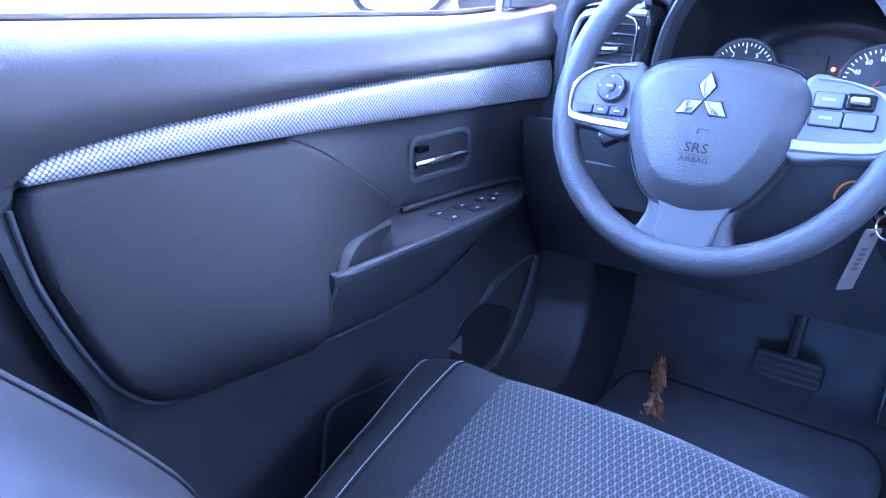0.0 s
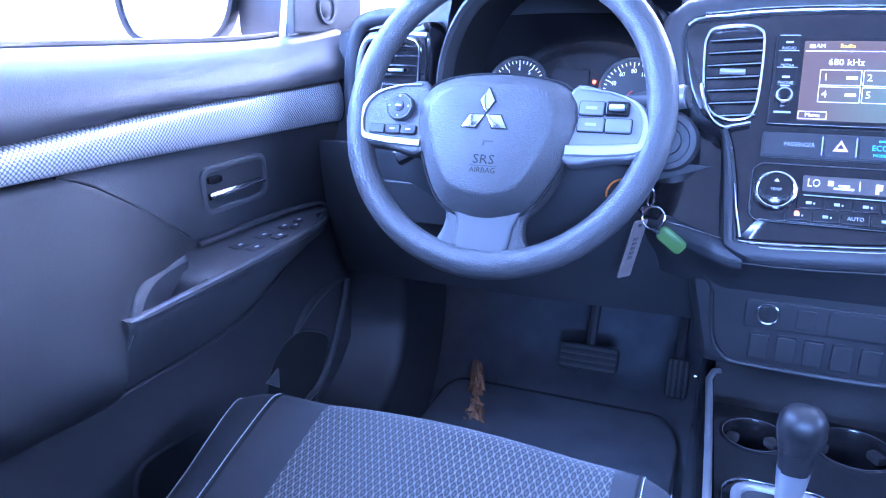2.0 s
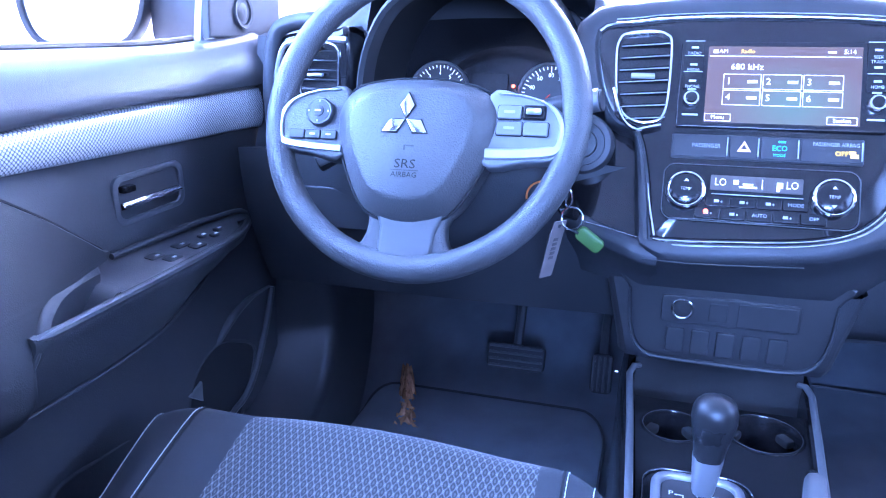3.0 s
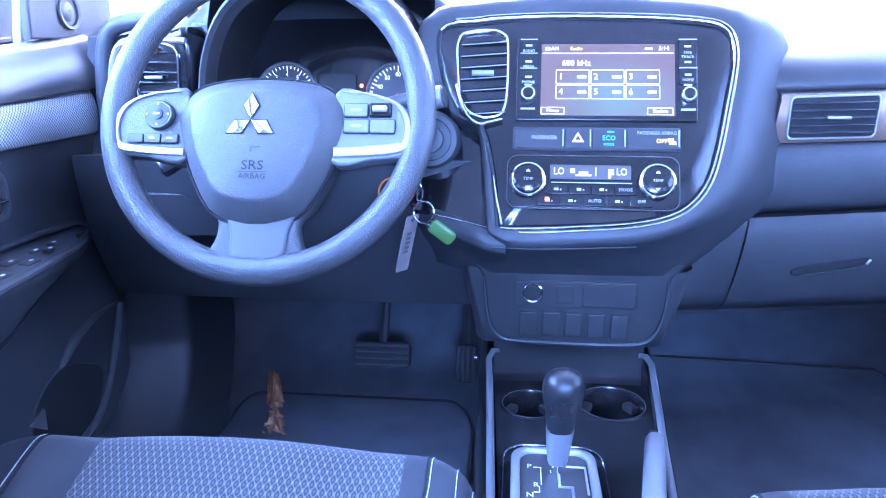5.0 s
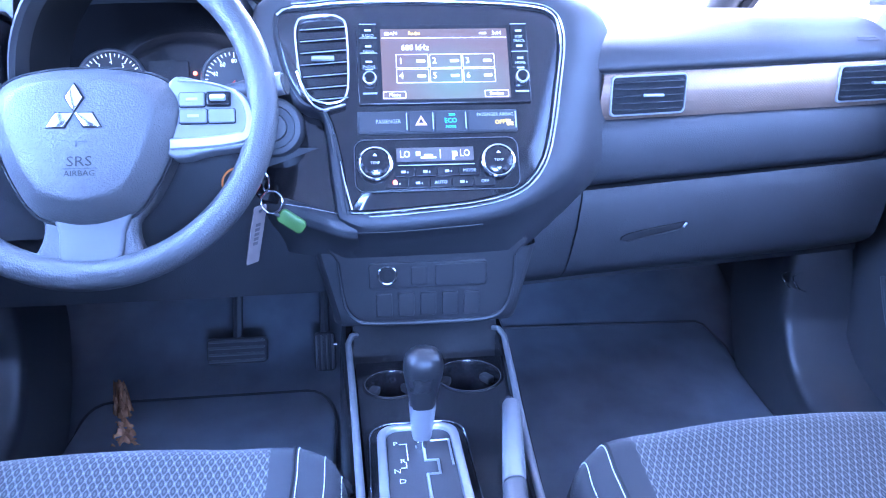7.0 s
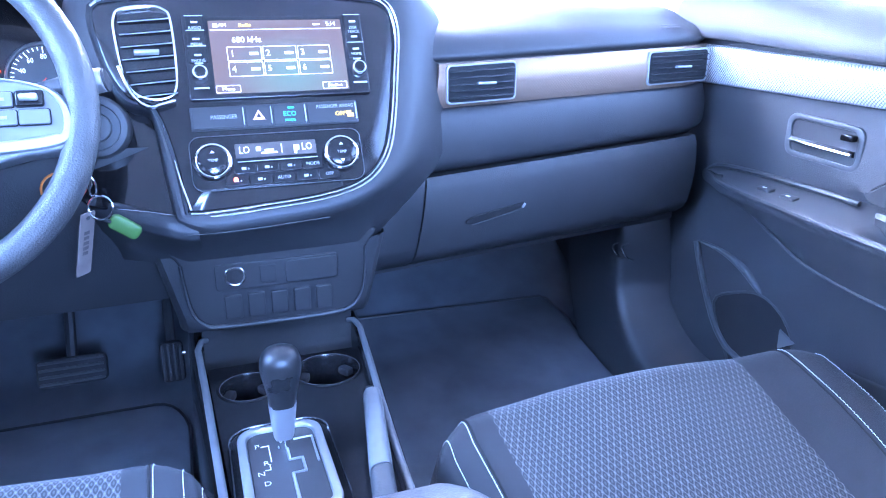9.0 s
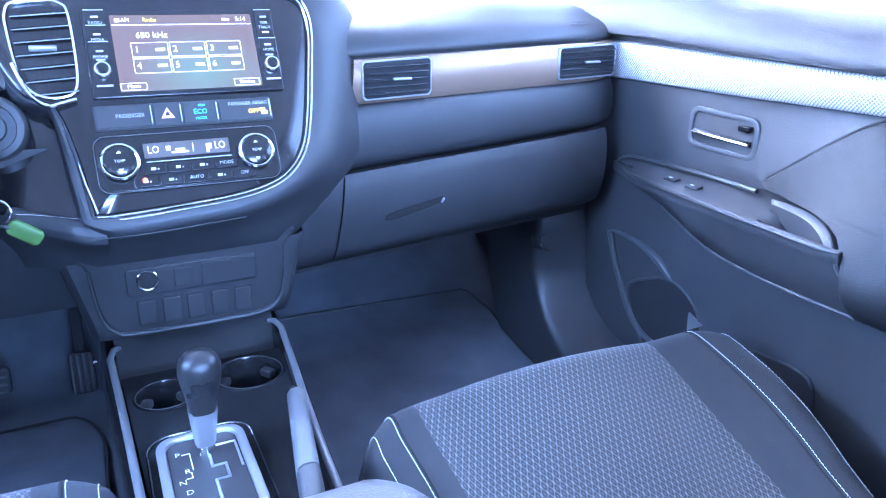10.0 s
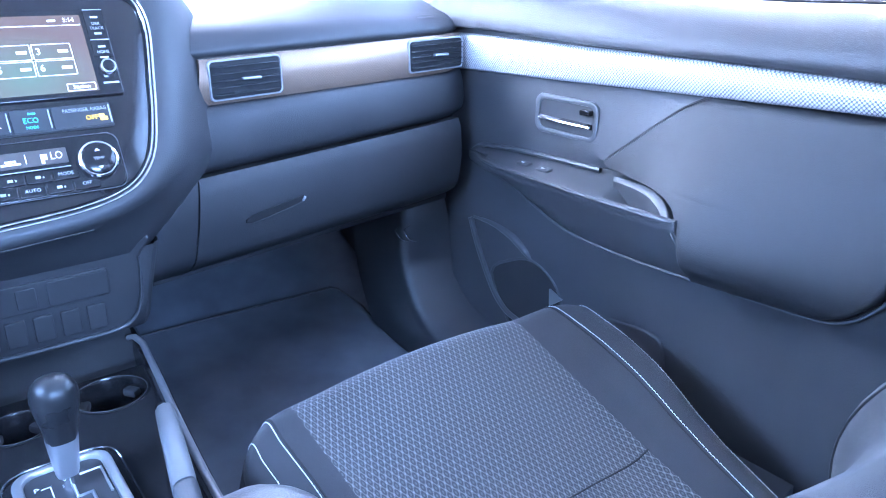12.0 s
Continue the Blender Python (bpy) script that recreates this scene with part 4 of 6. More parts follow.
du = thing("display_unit", stack(0.015, 0.09), "lit touch screen radio with buttons and knobs", "car radio")
part("housing", plate(rounded(0.207, 0.100, 0.003, 3), on_stack(0.015, 0.042, 0.004), 0.012, 0.0015), FACE, du)
scr = part("screen", plate(rounded(0.153, 0.0875, 0.001, 2), on_stack(0.0165, 0.042, 0.0046), 0.002, 0.0003), SCREEN, du, "lit radio page on the screen")
sf = on_stack(0.0165, 0.042, 0.0050)
lettering("AM", 0.0062, sf, LIT, scr, -0.061, 0.0375)
bars([(-0.069, 0.0375, 0.005, 0.004), (0.047, 0.0375, 0.008, 0.0022), (0.0, 0.0320, 0.150, 0.0007)], sf, LIT, scr)
lettering("Radio", 0.0062, sf, AMBER, scr, -0.036, 0.0375)
lettering("5:14", 0.0068, sf, LIT, scr, 0.064, 0.0375)
lettering("680 kHz", 0.0098, sf, LIT, scr, -0.036, 0.0195)
for k in range(6):
    c, r = k % 3, k // 3
    u0, v0 = -0.040 + 0.0400 * c, 0.0030 - 0.0185 * r
    o, i = rounded(0.0385, 0.0172, 0.0006, 1, u0, v0), rounded(0.0373, 0.0160, 0.0005, 1, u0, v0)
    key = part("preset_button", ring_plate(o, i, lambda a, b, w=0.0: sf(a, b, w + 0.0005), 0.0004, 0.0001), LIT, scr)
    lettering(str(k + 1), 0.0105, sf, LIT, scr, u0 - 0.0135, v0)
    bars([(u0 + 0.0105, v0, 0.010, 0.0032)], sf, LIT, scr)
for words, u0 in (("Menu", -0.0625), ("Station", 0.0595)):
    w0 = 0.027 if u0 < 0 else 0.029
    part("page_button", ring_plate(rounded(w0, 0.0085, 0.0006, 1, u0, -0.0385), rounded(w0 - 0.0012, 0.0073, 0.0005, 1, u0, -0.0385), lambda a, b, w=0.0: sf(a, b, w + 0.0005), 0.0004, 0.0001), LIT, scr)
    lettering(words, 0.0062, sf, LIT, scr, u0, -0.0385)
for u0, words, lines in ((-0.0747, ((0.0075, "RADIO"), (0.0270, "MEDIA"), (0.0462, "PHONE")), (-0.0070, 0.0103, 0.0290)), (0.1072, ((0.0100, "SEEK"), (0.0152, "TRACK"), (0.0430, "HOME")), (-0.0065, 0.0285))):
    for v0, tall in (((0.0015, 0.0165), (0.0197, 0.0180), (0.0390, 0.0190)) if u0 < 0 else ((0.0110, 0.0340), (0.0385, 0.0190))):
        part("radio_key", plate(rounded(0.0200, tall, 0.001, 2), on_stack(u0, v0, 0.0056), 0.002, 0.0006), FACE, du)
    for v0, word in words:
        lettering(word, 0.0050, on_stack(u0, v0, 0.0058), PALE, du, squeeze=0.9)
    for v0 in ((0.0005, 0.0205, 0.0395) if u0 < 0 else (0.0020, 0.0212, 0.0365)):
        bars([(0, 0, 0.0075, 0.0024)], on_stack(u0, v0, 0.0058), PALE, du)
    for v0 in lines:
        bars([(0, 0, 0.0200, 0.0009)], on_stack(u0, v0, 0.0062), PALE, du, "key_line")
    kn = part("volume_knob", revolve([(0.0088, -0.004), (0.0088, 0.006), (0.0080, 0.0075), (0.0064, 0.0078)], on_stack(u0, 0.0617, 0.006), 26), CHROME, du, "chrome ringed knob")
    part("knob_cap", revolve([(0.0062, 0.0), (0.0062, 0.0086), (0.0050, 0.0092)], on_stack(u0, 0.0617, 0.006), 22), PIANO, kn)
    bars([(0, 0.0130, 0.009, 0.0020), (0, -0.0165, 0.0165, 0.0022)], on_stack(u0, 0.0617, 0.0050), GREY, du)

# ---- switch row ----
row = thing("switch_row", stack(0.004, 0.13), "row of warning lamp panel, hazard switch and economy switch", "switch panel")
part("housing", plate(rounded(0.190, 0.0275, 0.002, 3), on_stack(0.004, 0.1130, 0.003), 0.008, 0.001), DARK, row)
for u0, w0 in ((-0.0610, 0.056), (-0.0165, 0.029), (0.0185, 0.037), (0.0680, 0.058)):
    cell = part("switch", plate(rounded(w0, 0.0245, 0.0015, 3), on_stack(u0, 0.1130, 0.0045), 0.003, 0.0008), DARK, row)
    g = on_stack(u0, 0.1130, 0.0047)
    if w0 == 0.056:
        lettering("PASSENGER", 0.0066, g, PALE, cell, 0.006, 0.0, squeeze=0.85)
    elif w0 == 0.029:
        tri = [(0.0, 0.0072), (-0.0072, -0.0050), (0.0072, -0.0050)]
        part("hazard_sign", ring_plate(tri, [(q[0] * 0.45, q[1] * 0.45) for q in tri], lambda a, b, w=0.0: g(a, b, w + 0.0004), 0.0005, 0.0001), material("pale_red_print", (0.85, 0.45, 0.38), 0.5), cell, "pale red warning triangle")
    elif w0 == 0.037:
        lettering("ECO", 0.0082, g, TEAL, cell, 0.0, 0.0, squeeze=0.9)
        lettering("MODE", 0.0042, g, TEAL, cell, 0.0, -0.0075)
        bars([(0.002, 0.0075, 0.007, 0.002)], g, TEAL, cell)
    else:
        lettering("PASSENGER AIRBAG", 0.0058, g, PALE, cell, 0.004, 0.0065, squeeze=0.85)
        lettering("OFF", 0.0072, g, AMBER, cell, 0.0095, -0.0030)
        bars([(0.0195, -0.0015, 0.006, 0.0035), (0.0215, -0.0050, 0.0075, 0.0040)], g, AMBER, cell)
    part("divider", rbox(Matrix.Translation(stack(u0 + w0 / 2 - 0.0005, 0.1130, 0.0055)) @ pose(0, 0, 0, 26.6, 0, 0).inverted(), 0.0012, 0.002, 0.020, 0.0003, 1), PALE, row)

# ---- climate panel ----
cl = thing("climate_panel", stack(0.0, 0.19), "climate control panel with two chrome ringed dials", "climate control")
part("housing", plate(rounded(0.192, 0.061, 0.012, 5), on_stack(0.0005, 0.165, 0.003), 0.008, 0.001), PIANO, cl)
lcd = part("readout", plate(rounded(0.091, 0.0165, 0.001, 2), on_stack(-0.002, 0.153, 0.0042), 0.002, 0.0004), material("brown_grey_readout", (0.085, 0.07, 0.062), 0.35, var=0.08), cl, "dark readout with lit figures")
lg = on_stack(0.0, 0.153, 0.0046)
lettering("LO", 0.0118, lg, LIT, lcd, -0.0375, 0.0, squeeze=0.8)
lettering("LO", 0.0118, lg, LIT, lcd, 0.033, 0.0, squeeze=0.8)
bars([(-0.022, 0.001, 0.005, 0.005), (-0.010, -0.004, 0.018, 0.002), (-0.010, -0.001, 0.010, 0.002), (0.004, 0.0, 0.001, 0.010), (0.021, 0.0, 0.006, 0.006), (0.0195, -0.005, 0.003, 0.004)], lg, LIT, lcd)
for r, (vv, n0, l0, r0) in enumerate(((0.1738, 4, -0.052, 0.050), (0.1872, 5, -0.062, 0.068))):
    for k in range(n0):
        a, b = l0 + (r0 - l0) * k / n0, l0 + (r0 - l0) * (k + 1) / n0
        bt = part("climate_key", plate(rounded(b - a - 0.001, 0.0118, 0.0015, 2), on_stack((a + b) / 2, vv, 0.0052), 0.004, 0.0008), FACE, cl)
        word = {(0, 3): "MODE", (1, 2): "AUTO", (1, 4): "OFF"}.get((r, k))
        g = on_stack((a + b) / 2, vv, 0.0054)
        if word:
            lettering(word, 0.0054, g, PALE, bt)
        else:
            bars([(-0.001, 0, 0.005, 0.0030), (0.004, -0.0005, 0.0015, 0.0018)], g, PALE, bt)
part("key_line", rbox(Matrix.Translation(stack(-0.001, 0.1660, 0.0055)), 0.090, 0.0012, 0.001, 0.0002, 1), PALE, cl)
part("panel_outline", tube([on_stack(0.0005, 0.1650, 0.0032)(u, v) for u, v in rounded(0.193, 0.062, 0.012, 5)], 0.0006, 6, closed=True), EDGE, cl, "thin bright outline of the panel")
part("red_lamp", revolve([(0.0026, -0.001), (0.0026, 0.0012), (0.0015, 0.0018)], on_stack(-0.0505, 0.1860, 0.0065), 14), RED, cl, "lit red lamp")
for u0 in (-0.072, 0.072):
    k0 = on_stack(u0 - 0.0005, 0.1642, 0.004)
    dial = part("temperature_dial", revolve([(0.0212, -0.004), (0.0212, 0.004), (0.0200, 0.0075), (0.0182, 0.0085), (0.0172, 0.0080), (0.0170, 0.004)], k0, 44), CHROME, cl, "chrome ringed dial")
    part("dial_face", revolve([(0.0170, 0.003), (0.0168, 0.0078), (0.0155, 0.0088), (0.004, 0.0090)], k0, 36), FACE, dial)
    lettering("TEMP", 0.0046, lambda a, b, w=0.0: k0(a, b, w + 0.0091), PALE, dial)
    for q in (1, -1):
        tri = [(-0.0026, q * 0.0085), (0.0026, q * 0.0085), (0.0, q * 0.0115)]
        part("arrow", plate(tri, lambda a, b, w=0.0: k0(a, b, w + 0.0093), 0.0004, 0.0001), WHITE, dial)

# ---- lower centre panel ----
lp = part("lower_panel", plate(spline([(-0.120, 0.515), (-0.123, 0.485), (-0.1175, 0.430), (-0.103, 0.404), (-0.078, 0.397), (0.0, 0.3955), (0.073, 0.398), (0.094, 0.416), (0.1015, 0.45), (0.102, 0.485), (0.100, 0.515)], 4), low, 0.05, 0.004), DARK, dash, "black lower centre panel")
part("panel_rim", tube(spline([low(-0.123, 0.488, 0.000), low(-0.1172, 0.4294, 0.002), low(-0.1028, 0.405, 0.003), low(-0.0775, 0.399, 0.003), low(0.0234, 0.3975, 0.003), low(0.0732, 0.4003, 0.003), low(0.0929, 0.4171, 0.003), low(0.1003, 0.4494, 0.002), low(0.1012, 0.488, 0.000)], 5, False), [0.0012 + 0.0020 * math.sin(math.pi * k / 40) for k in range(41)], 8), HARD, lp, "raised rim of the lower panel")
part("socket_plate", plate(rounded(0.150, 0.0355, 0.005, 4, -0.010, 0.466), lambda u, v, w=0.0: low(u, v, w + 0.003), 0.004, 0.0012), DARK, lp, "plate with power socket")
so = frame_at(low(-0.0617, 0.468, 0.004), (1, 0, 0), (0, 0.12, 1))
sk = part("power_socket", revolve([(0.0125, -0.002), (0.0125, 0.0015), (0.0115, 0.0022), (0.0102, 0.0018), (0.0100, -0.004)], so, 32), CHROME, lp, "chrome ringed power socket")
part("socket_plug", revolve([(0.0100, -0.003), (0.0098, 0.0006), (0.004, 0.0012)], so, 24), RUBBER, sk)
part("usb_cover", plate(rounded(0.020, 0.024, 0.002, 3, -0.022, 0.466), lambda u, v, w=0.0: low(u, v, w + 0.0042), 0.003, 0.0008), DARK, lp)
part("blank_cover", plate(rounded(0.064, 0.030, 0.003, 3, 0.031, 0.4655), lambda u, v, w=0.0: low(u, v, w + 0.0042), 0.003, 0.0008), DARK, lp)
for k in range(5):
    part("blank_switch", plate(rounded(0.0205, 0.0325, 0.002, 3, -0.0665 + 0.0282 * k, 0.4250 - 0.0004 * k), lambda u, v, w=0.0: low(u, v, w + 0.0045), 0.006, 0.0012), DARK, lp)
def apron(s, t):
    """The padded band under the chrome line, rolling back and down to the lower panel."""
    u = -0.205 + 0.109 * s
    v0 = lerp(u, (-0.215, -0.180, -0.152, -0.1255, -0.104, -0.067, -0.022, 0.042, 0.086, 0.112, 0.13), (0.198, 0.205, 0.2104, 0.2168, 0.2210, 0.2210, 0.2190, 0.2135, 0.2035, 0.187, 0.165))
    dv = lerp(t, (0.0, 0.06, 0.2, 0.35, 0.45, 0.52), (0.0, 0.003, 0.010, 0.018, 0.0235, 0.0262))
    w = lerp(t, (0.0, 0.06, 0.2, 0.35, 0.45, 0.52), (-0.004, 0.0000, 0.0016, 0.0006, -0.0024, -0.0045))
    p = stack(u, v0 + dv, w - 0.0065 * max(0.0, min(1.0, (u + 0.128) / 0.02)))
    if t > 0.52:
        k = (t - 0.52) / 0.48
        p = p.lerp(low(u * 0.95, 0.490, -0.001), k) + vec(0, 0.006 * math.sin(math.pi * k), 0)
    away = 0.044 * max(0.0, (-0.115 - u) / 0.085) ** 1.4
    return p + vec(0, away, 0)


part("stack_apron", grid(20, 30, apron, (0, 0.012, -0.004)), SOFT, dash, "padded black band running on from the centre stack")
rings = []
for z in (0.388, 0.392, 0.40, 0.42, 0.45, 0.48, 0.498):
    y0, wl, wr = -0.043 - (z - 0.40) * 0.12, 0.123 + 0.20 * max(0.0, z - 0.40), 0.103 + 0.20 * max(0.0, z - 0.40)
    y0 += 0.010 * max(0.0, (0.40 - z) / 0.012)
    rings.append([vec(x, y, z) for x, y in spline([(-wl - 0.012, 0.12), (-wl - 0.012, 0.03), (-wl - 0.010, y0 + 0.026), (-wl - 0.002, y0 + 0.009), (-wl + 0.014, y0 + 0.002), (0.0, y0 + 0.002), (wr - 0.014, y0 + 0.002), (wr + 0.002, y0 + 0.009), (wr + 0.010, y0 + 0.026), (wr + 0.012, 0.03), (wr + 0.012, 0.12)], 3, False)])
part("lower_body", loft(rings, False, False), HARD, dash, "black body round the lower panel")
for y, z in ((0.122, 0.371), (0.095, 0.378)):
    part("trim_clip", tube(spline([(0.604, y + 0.003, z + 0.004), (0.588, y - 0.001, z), (0.587, y - 0.009, z - 0.008), (0.592, y - 0.016, z - 0.016), (0.602, y - 0.018, z - 0.020)], 4, False), 0.0012, 6), CHROME, dash, "small bright clip by the kick panel")
mark = frame_at((0.585, 0.019, 0.7445), (1, 0, 0.03), (0, 0.87, 0.49))
bars([(0.0, 0.003, 0.026, 0.0026), (0.0, -0.003, 0.032, 0.0026)], mark, LEATHERETTE, dash, "marking", 0.0015)


# ---- driver side of the dashboard ----
def driver_section(x):
    hump = math.exp(-((x + 0.345) / 0.17) ** 4)
    deep = 0.20 * max(0.0, min(1.0, (0.150 - abs(x + 0.345)) / 0.01))
    pts = [(0.90, 0.70), (0.80, 0.772), (0.50, 0.785 + 0.02 * hump), (0.30, 0.788 + 0.06 * hump), (0.16, 0.786 + 0.075 * hump), (0.10 - 0.04 * hump, 0.778 + 0.075 * hump), (0.06 + deep, 0.770 + 0.03 * hump), (0.05 + deep, 0.74), (0.05 + deep, 0.66), (0.03 + deep, 0.62), (0.02, 0.59), (0.03, 0.56), (0.3, 0.5), (0.9, 0.5)]
    return [vec(x, y, z) for y, z in pts]


part("driver_pad", loft([driver_section(x) for x in np.linspace(-0.664, -0.12, 30)]), SOFT, dash, "padded black top on the driver side")
part("center_pad", loft([[vec(x, y, z) for y, z in ((0.90, 0.70), (0.80, 0.772), (0.50, 0.784), (0.30, 0.790), (0.14, 0.797), (0.06, 0.800), (0.036, 0.796), (0.030, 0.785), (0.05, 0.76), (0.9, 0.60))] for x in np.linspace(-0.16, 0.13, 12)]), SOFT, dash, "padded black top behind the display")
# knee panel under the steering column
part("knee_panel", grid(24, 12, lambda s, t: vec(-0.655 + 0.53 * s, -0.03 + 0.06 * t ** 2 - 0.03 * math.sin(math.pi * s), 0.625 - 0.21 * t + 0.01 * math.sin(math.pi * s)), (0, 0.015, 0)), HARD, dash, "black knee panel under the column")
part("knee_pocket", plate(rounded(0.11, 0.055, 0.006, 3, -0.50, 0.555), lambda u, v, w=0.0: vec(u, -0.050 - w, v), 0.02, 0.002), DARK, dash)

# binnacle: a deep arched opening with the gauges at its back
def arch(k, y, drop=0.0):
    shape = [(-0.345 + (q[0] + 0.365) * 0.88, q[1]) for q in [(-0.515, 0.60), (-0.512, 0.68), (-0.500, 0.745), (-0.470, 0.795), (-0.425, 0.822), (-0.37, 0.831), (-0.315, 0.826), (-0.268, 0.805), (-0.238, 0.770), (-0.222, 0.72), (-0.215, 0.66), (-0.214, 0.60)]]
    c = vec(-0.345, y, 0.70)
    return [vec(c.x + (q[0] - c.x) * k, y, c.z + (q[1] - c.z) * k - drop) for q in spline(shape, 4, False)]


part("binnacle_hood", loft([arch(1.14, 0.10), arch(1.13, 0.02), arch(1.10, -0.012), arch(1.06, -0.020), arch(1.02, -0.016), arch(1.0, -0.004), arch(0.99, 0.03)], False, False), SOFT, dash, "padded hood over the instruments")
part("binnacle_lining", loft([arch(0.99, 0.012), arch(0.985, 0.05), arch(0.975, 0.15)], False, False), RUBBER, dash, "matt black lining of the hood")
part("binnacle_back", loft([arch(1.06, 0.150), arch(0.6, 0.151), arch(0.1, 0.151)], False, False), RUBBER, dash, "dark back of the instrument opening")
clu = thing("instrument_cluster", (-0.36, 0.14, 0.60), "dark instrument cluster with two silver ringed gauges", "gauges")
cf = frame_at((-0.340, 0.125, 0.690), (1, 0, 0), (0, 0.25, 1))
part("cluster_face", plate(spline([(-0.165, -0.11), (-0.16, 0.04), (-0.12, 0.115), (0.0, 0.145), (0.11, 0.115), (0.145, 0.04), (0.15, -0.11)], 4), cf, 0.01, 0.002), PIANO, clu)
for u0, name in ((-0.074, "rev_counter"), (0.086, "speedometer")):
    gf = (lambda u0: lambda a, b, w=0.0: cf(u0 + a, b, w + 0.002))(u0)
    gg = part(name, revolve([(0.046, -0.002), (0.0455, 0.004), (0.0435, 0.006), (0.0420, 0.004), (0.0418, -0.001)], gf, 48), SILVER, clu, "silver ringed gauge")
    part("gauge_face", revolve([(0.042, -0.001), (0.041, 0.0006), (0.004, 0.0008)], gf, 40), DARK, gg)
    bm = bmesh.new()
    for k in range(33):
        a = radians(225 - 270 * k / 32)
        long = 0.008 if k % 4 == 0 else 0.004
        m = Matrix.Translation(gf(math.cos(a) * (0.0395 - long / 2), math.sin(a) * (0.0395 - long / 2), 0.0015)) @ pose(0, 0, 0, 90, 0, 0) @ pose(0, 0, 0, 0, 0, math.degrees(a))
        rbox(m, long, 0.0012, 0.0004, 0, bm=bm)
    part("gauge_ticks", bm, LIT, gg, kind="stuff")
    for k in range(9):
        a = radians(225 - 270 * k / 8)
        lettering(str(20 * k) if u0 > 0 else str(k), 0.0085, gf, LIT, gg, math.cos(a) * 0.0275, math.sin(a) * 0.0275, 0.0016, squeeze=0.9)
    part("needle", rbox(Matrix.Translation(gf(-0.011, -0.011, 0.004)) @ pose(0, 0, 0, 90, 0, 0) @ pose(0, 0, 0, 0, 0, 45), 0.034, 0.0016, 0.001, 0), material("red_needle", (0.7, 0.06, 0.03), 0.4), gg)
part("trip_display", plate(rounded(0.052, 0.050, 0.003, 3, 0.0, 0.004), lambda a, b, w=0.0: cf(a, b, w + 0.003), 0.002, 0.0005), FACE, clu, "dark trip display")
part("warning_lamp", revolve([(0.003, 0), (0.002, 0.001)], lambda a, b, w=0.0: cf(0.034 + a, 0.012 + b, w + 0.003), 10), RED, clu, "lit red lamp")
lettering("2", 0.008, cf, LIT, clu, 0.042, -0.005, 0.004)

# end vent with chrome and bronze surround
ev = spline([(-0.628, 0.600), (-0.634, 0.70), (-0.622, 0.762), (-0.600, 0.775), (-0.545, 0.778), (-0.512, 0.776), (-0.512, 0.69), (-0.530, 0.600)], 4)
ef = lambda u, v, w=0.0: vec(u + 0.014, 0.004 - w + 0.10 * (-0.512 - u), v)
part("end_panel", plate(ev, ef, 0.06, 0.010), PIANO, dash, "glossy black panel round the end vent")
part("end_rim", tube(spline([ef(-0.622, 0.62, 0.004), ef(-0.627, 0.70, 0.004), ef(-0.614, 0.752, 0.004), ef(-0.592, 0.764, 0.004), ef(-0.545, 0.767, 0.004), ef(-0.514, 0.766, 0.004)], 5, False), 0.004, 8), SILVER, dash, "silver rim of the end panel")
part("end_inlay", tube(spline([ef(-0.609, 0.66, 0.003), ef(-0.610, 0.71, 0.003), ef(-0.600, 0.742, 0.003), ef(-0.580, 0.752, 0.003), ef(-0.555, 0.754, 0.003)], 5, False), 0.008, 8, flat=0.4), BRONZE, dash, "bronze inlay")
part("end_shell", tube(spline([ef(-0.632, 0.56, -0.002), ef(-0.640, 0.66, -0.002), ef(-0.638, 0.72, -0.002), ef(-0.626, 0.772, -0.004), ef(-0.598, 0.788, -0.006), ef(-0.54, 0.792, -0.01)], 5, False), 0.011, 10), SOFT, dash)
eo = spline([(-0.590, 0.758), (-0.532, 0.760), (-0.529, 0.72), (-0.534, 0.688), (-0.560, 0.680), (-0.590, 0.694)], 4)
e1 = part("air_vent", ring_plate(eo, inset(eo, 0.003), lambda u, v, w=0.0: ef(u, v, w + 0.003), 0.006, 0.001), CHROME, dash, "end air vent with thin chrome rim")
part("vent_well", plate(inset(eo, 0.003), lambda u, v, w=0.0: ef(u, v, w - 0.0005), 0.003, 0.0003), RUBBER, e1)
for k in range(6):
    part("slat", rbox(Matrix.Translation(ef(-0.558, 0.690 + 0.0125 * k, 0.001)) @ pose(0, 0, 0, 15, 0, 0), 0.054, 0.005, 0.0016, 0.0005, 1), SLAT, e1)
part("vent_tab", rbox(Matrix.Translation(ef(-0.562, 0.7215, 0.007)), 0.022, 0.006, 0.004, 0.001), SILVER, e1, "silver slider")

# ---- steering column, ignition and stalks ----
col = thing("steering_column", (-0.365, 0.05, 0.62), "black steering column shroud with stalks and ignition lock", "steering column")
part("shroud", loft([[vec(-0.365 + a * k, y, 0.665 + dz + b * k) for a, b in rounded(0.13, 0.115, 0.035, 5)] for y, dz, k in ((-0.125, 0.0, 0.85), (-0.09, -0.005, 1.0), (0.0, -0.03, 1.02), (0.06, -0.045, 1.0))]), HARD, col)
ig = frame_at((-0.187, -0.060, 0.656), (1, 0, 0), (0, 0.2, 1))
part("ignition_lock", revolve([(0.034, -0.05), (0.034, -0.004), (0.031, 0.0), (0.025, 0.001), (0.024, -0.004), (0.016, -0.004), (0.015, 0.004), (0.004, 0.005)], ig, 36), DARK, col, "black ignition lock barrel")
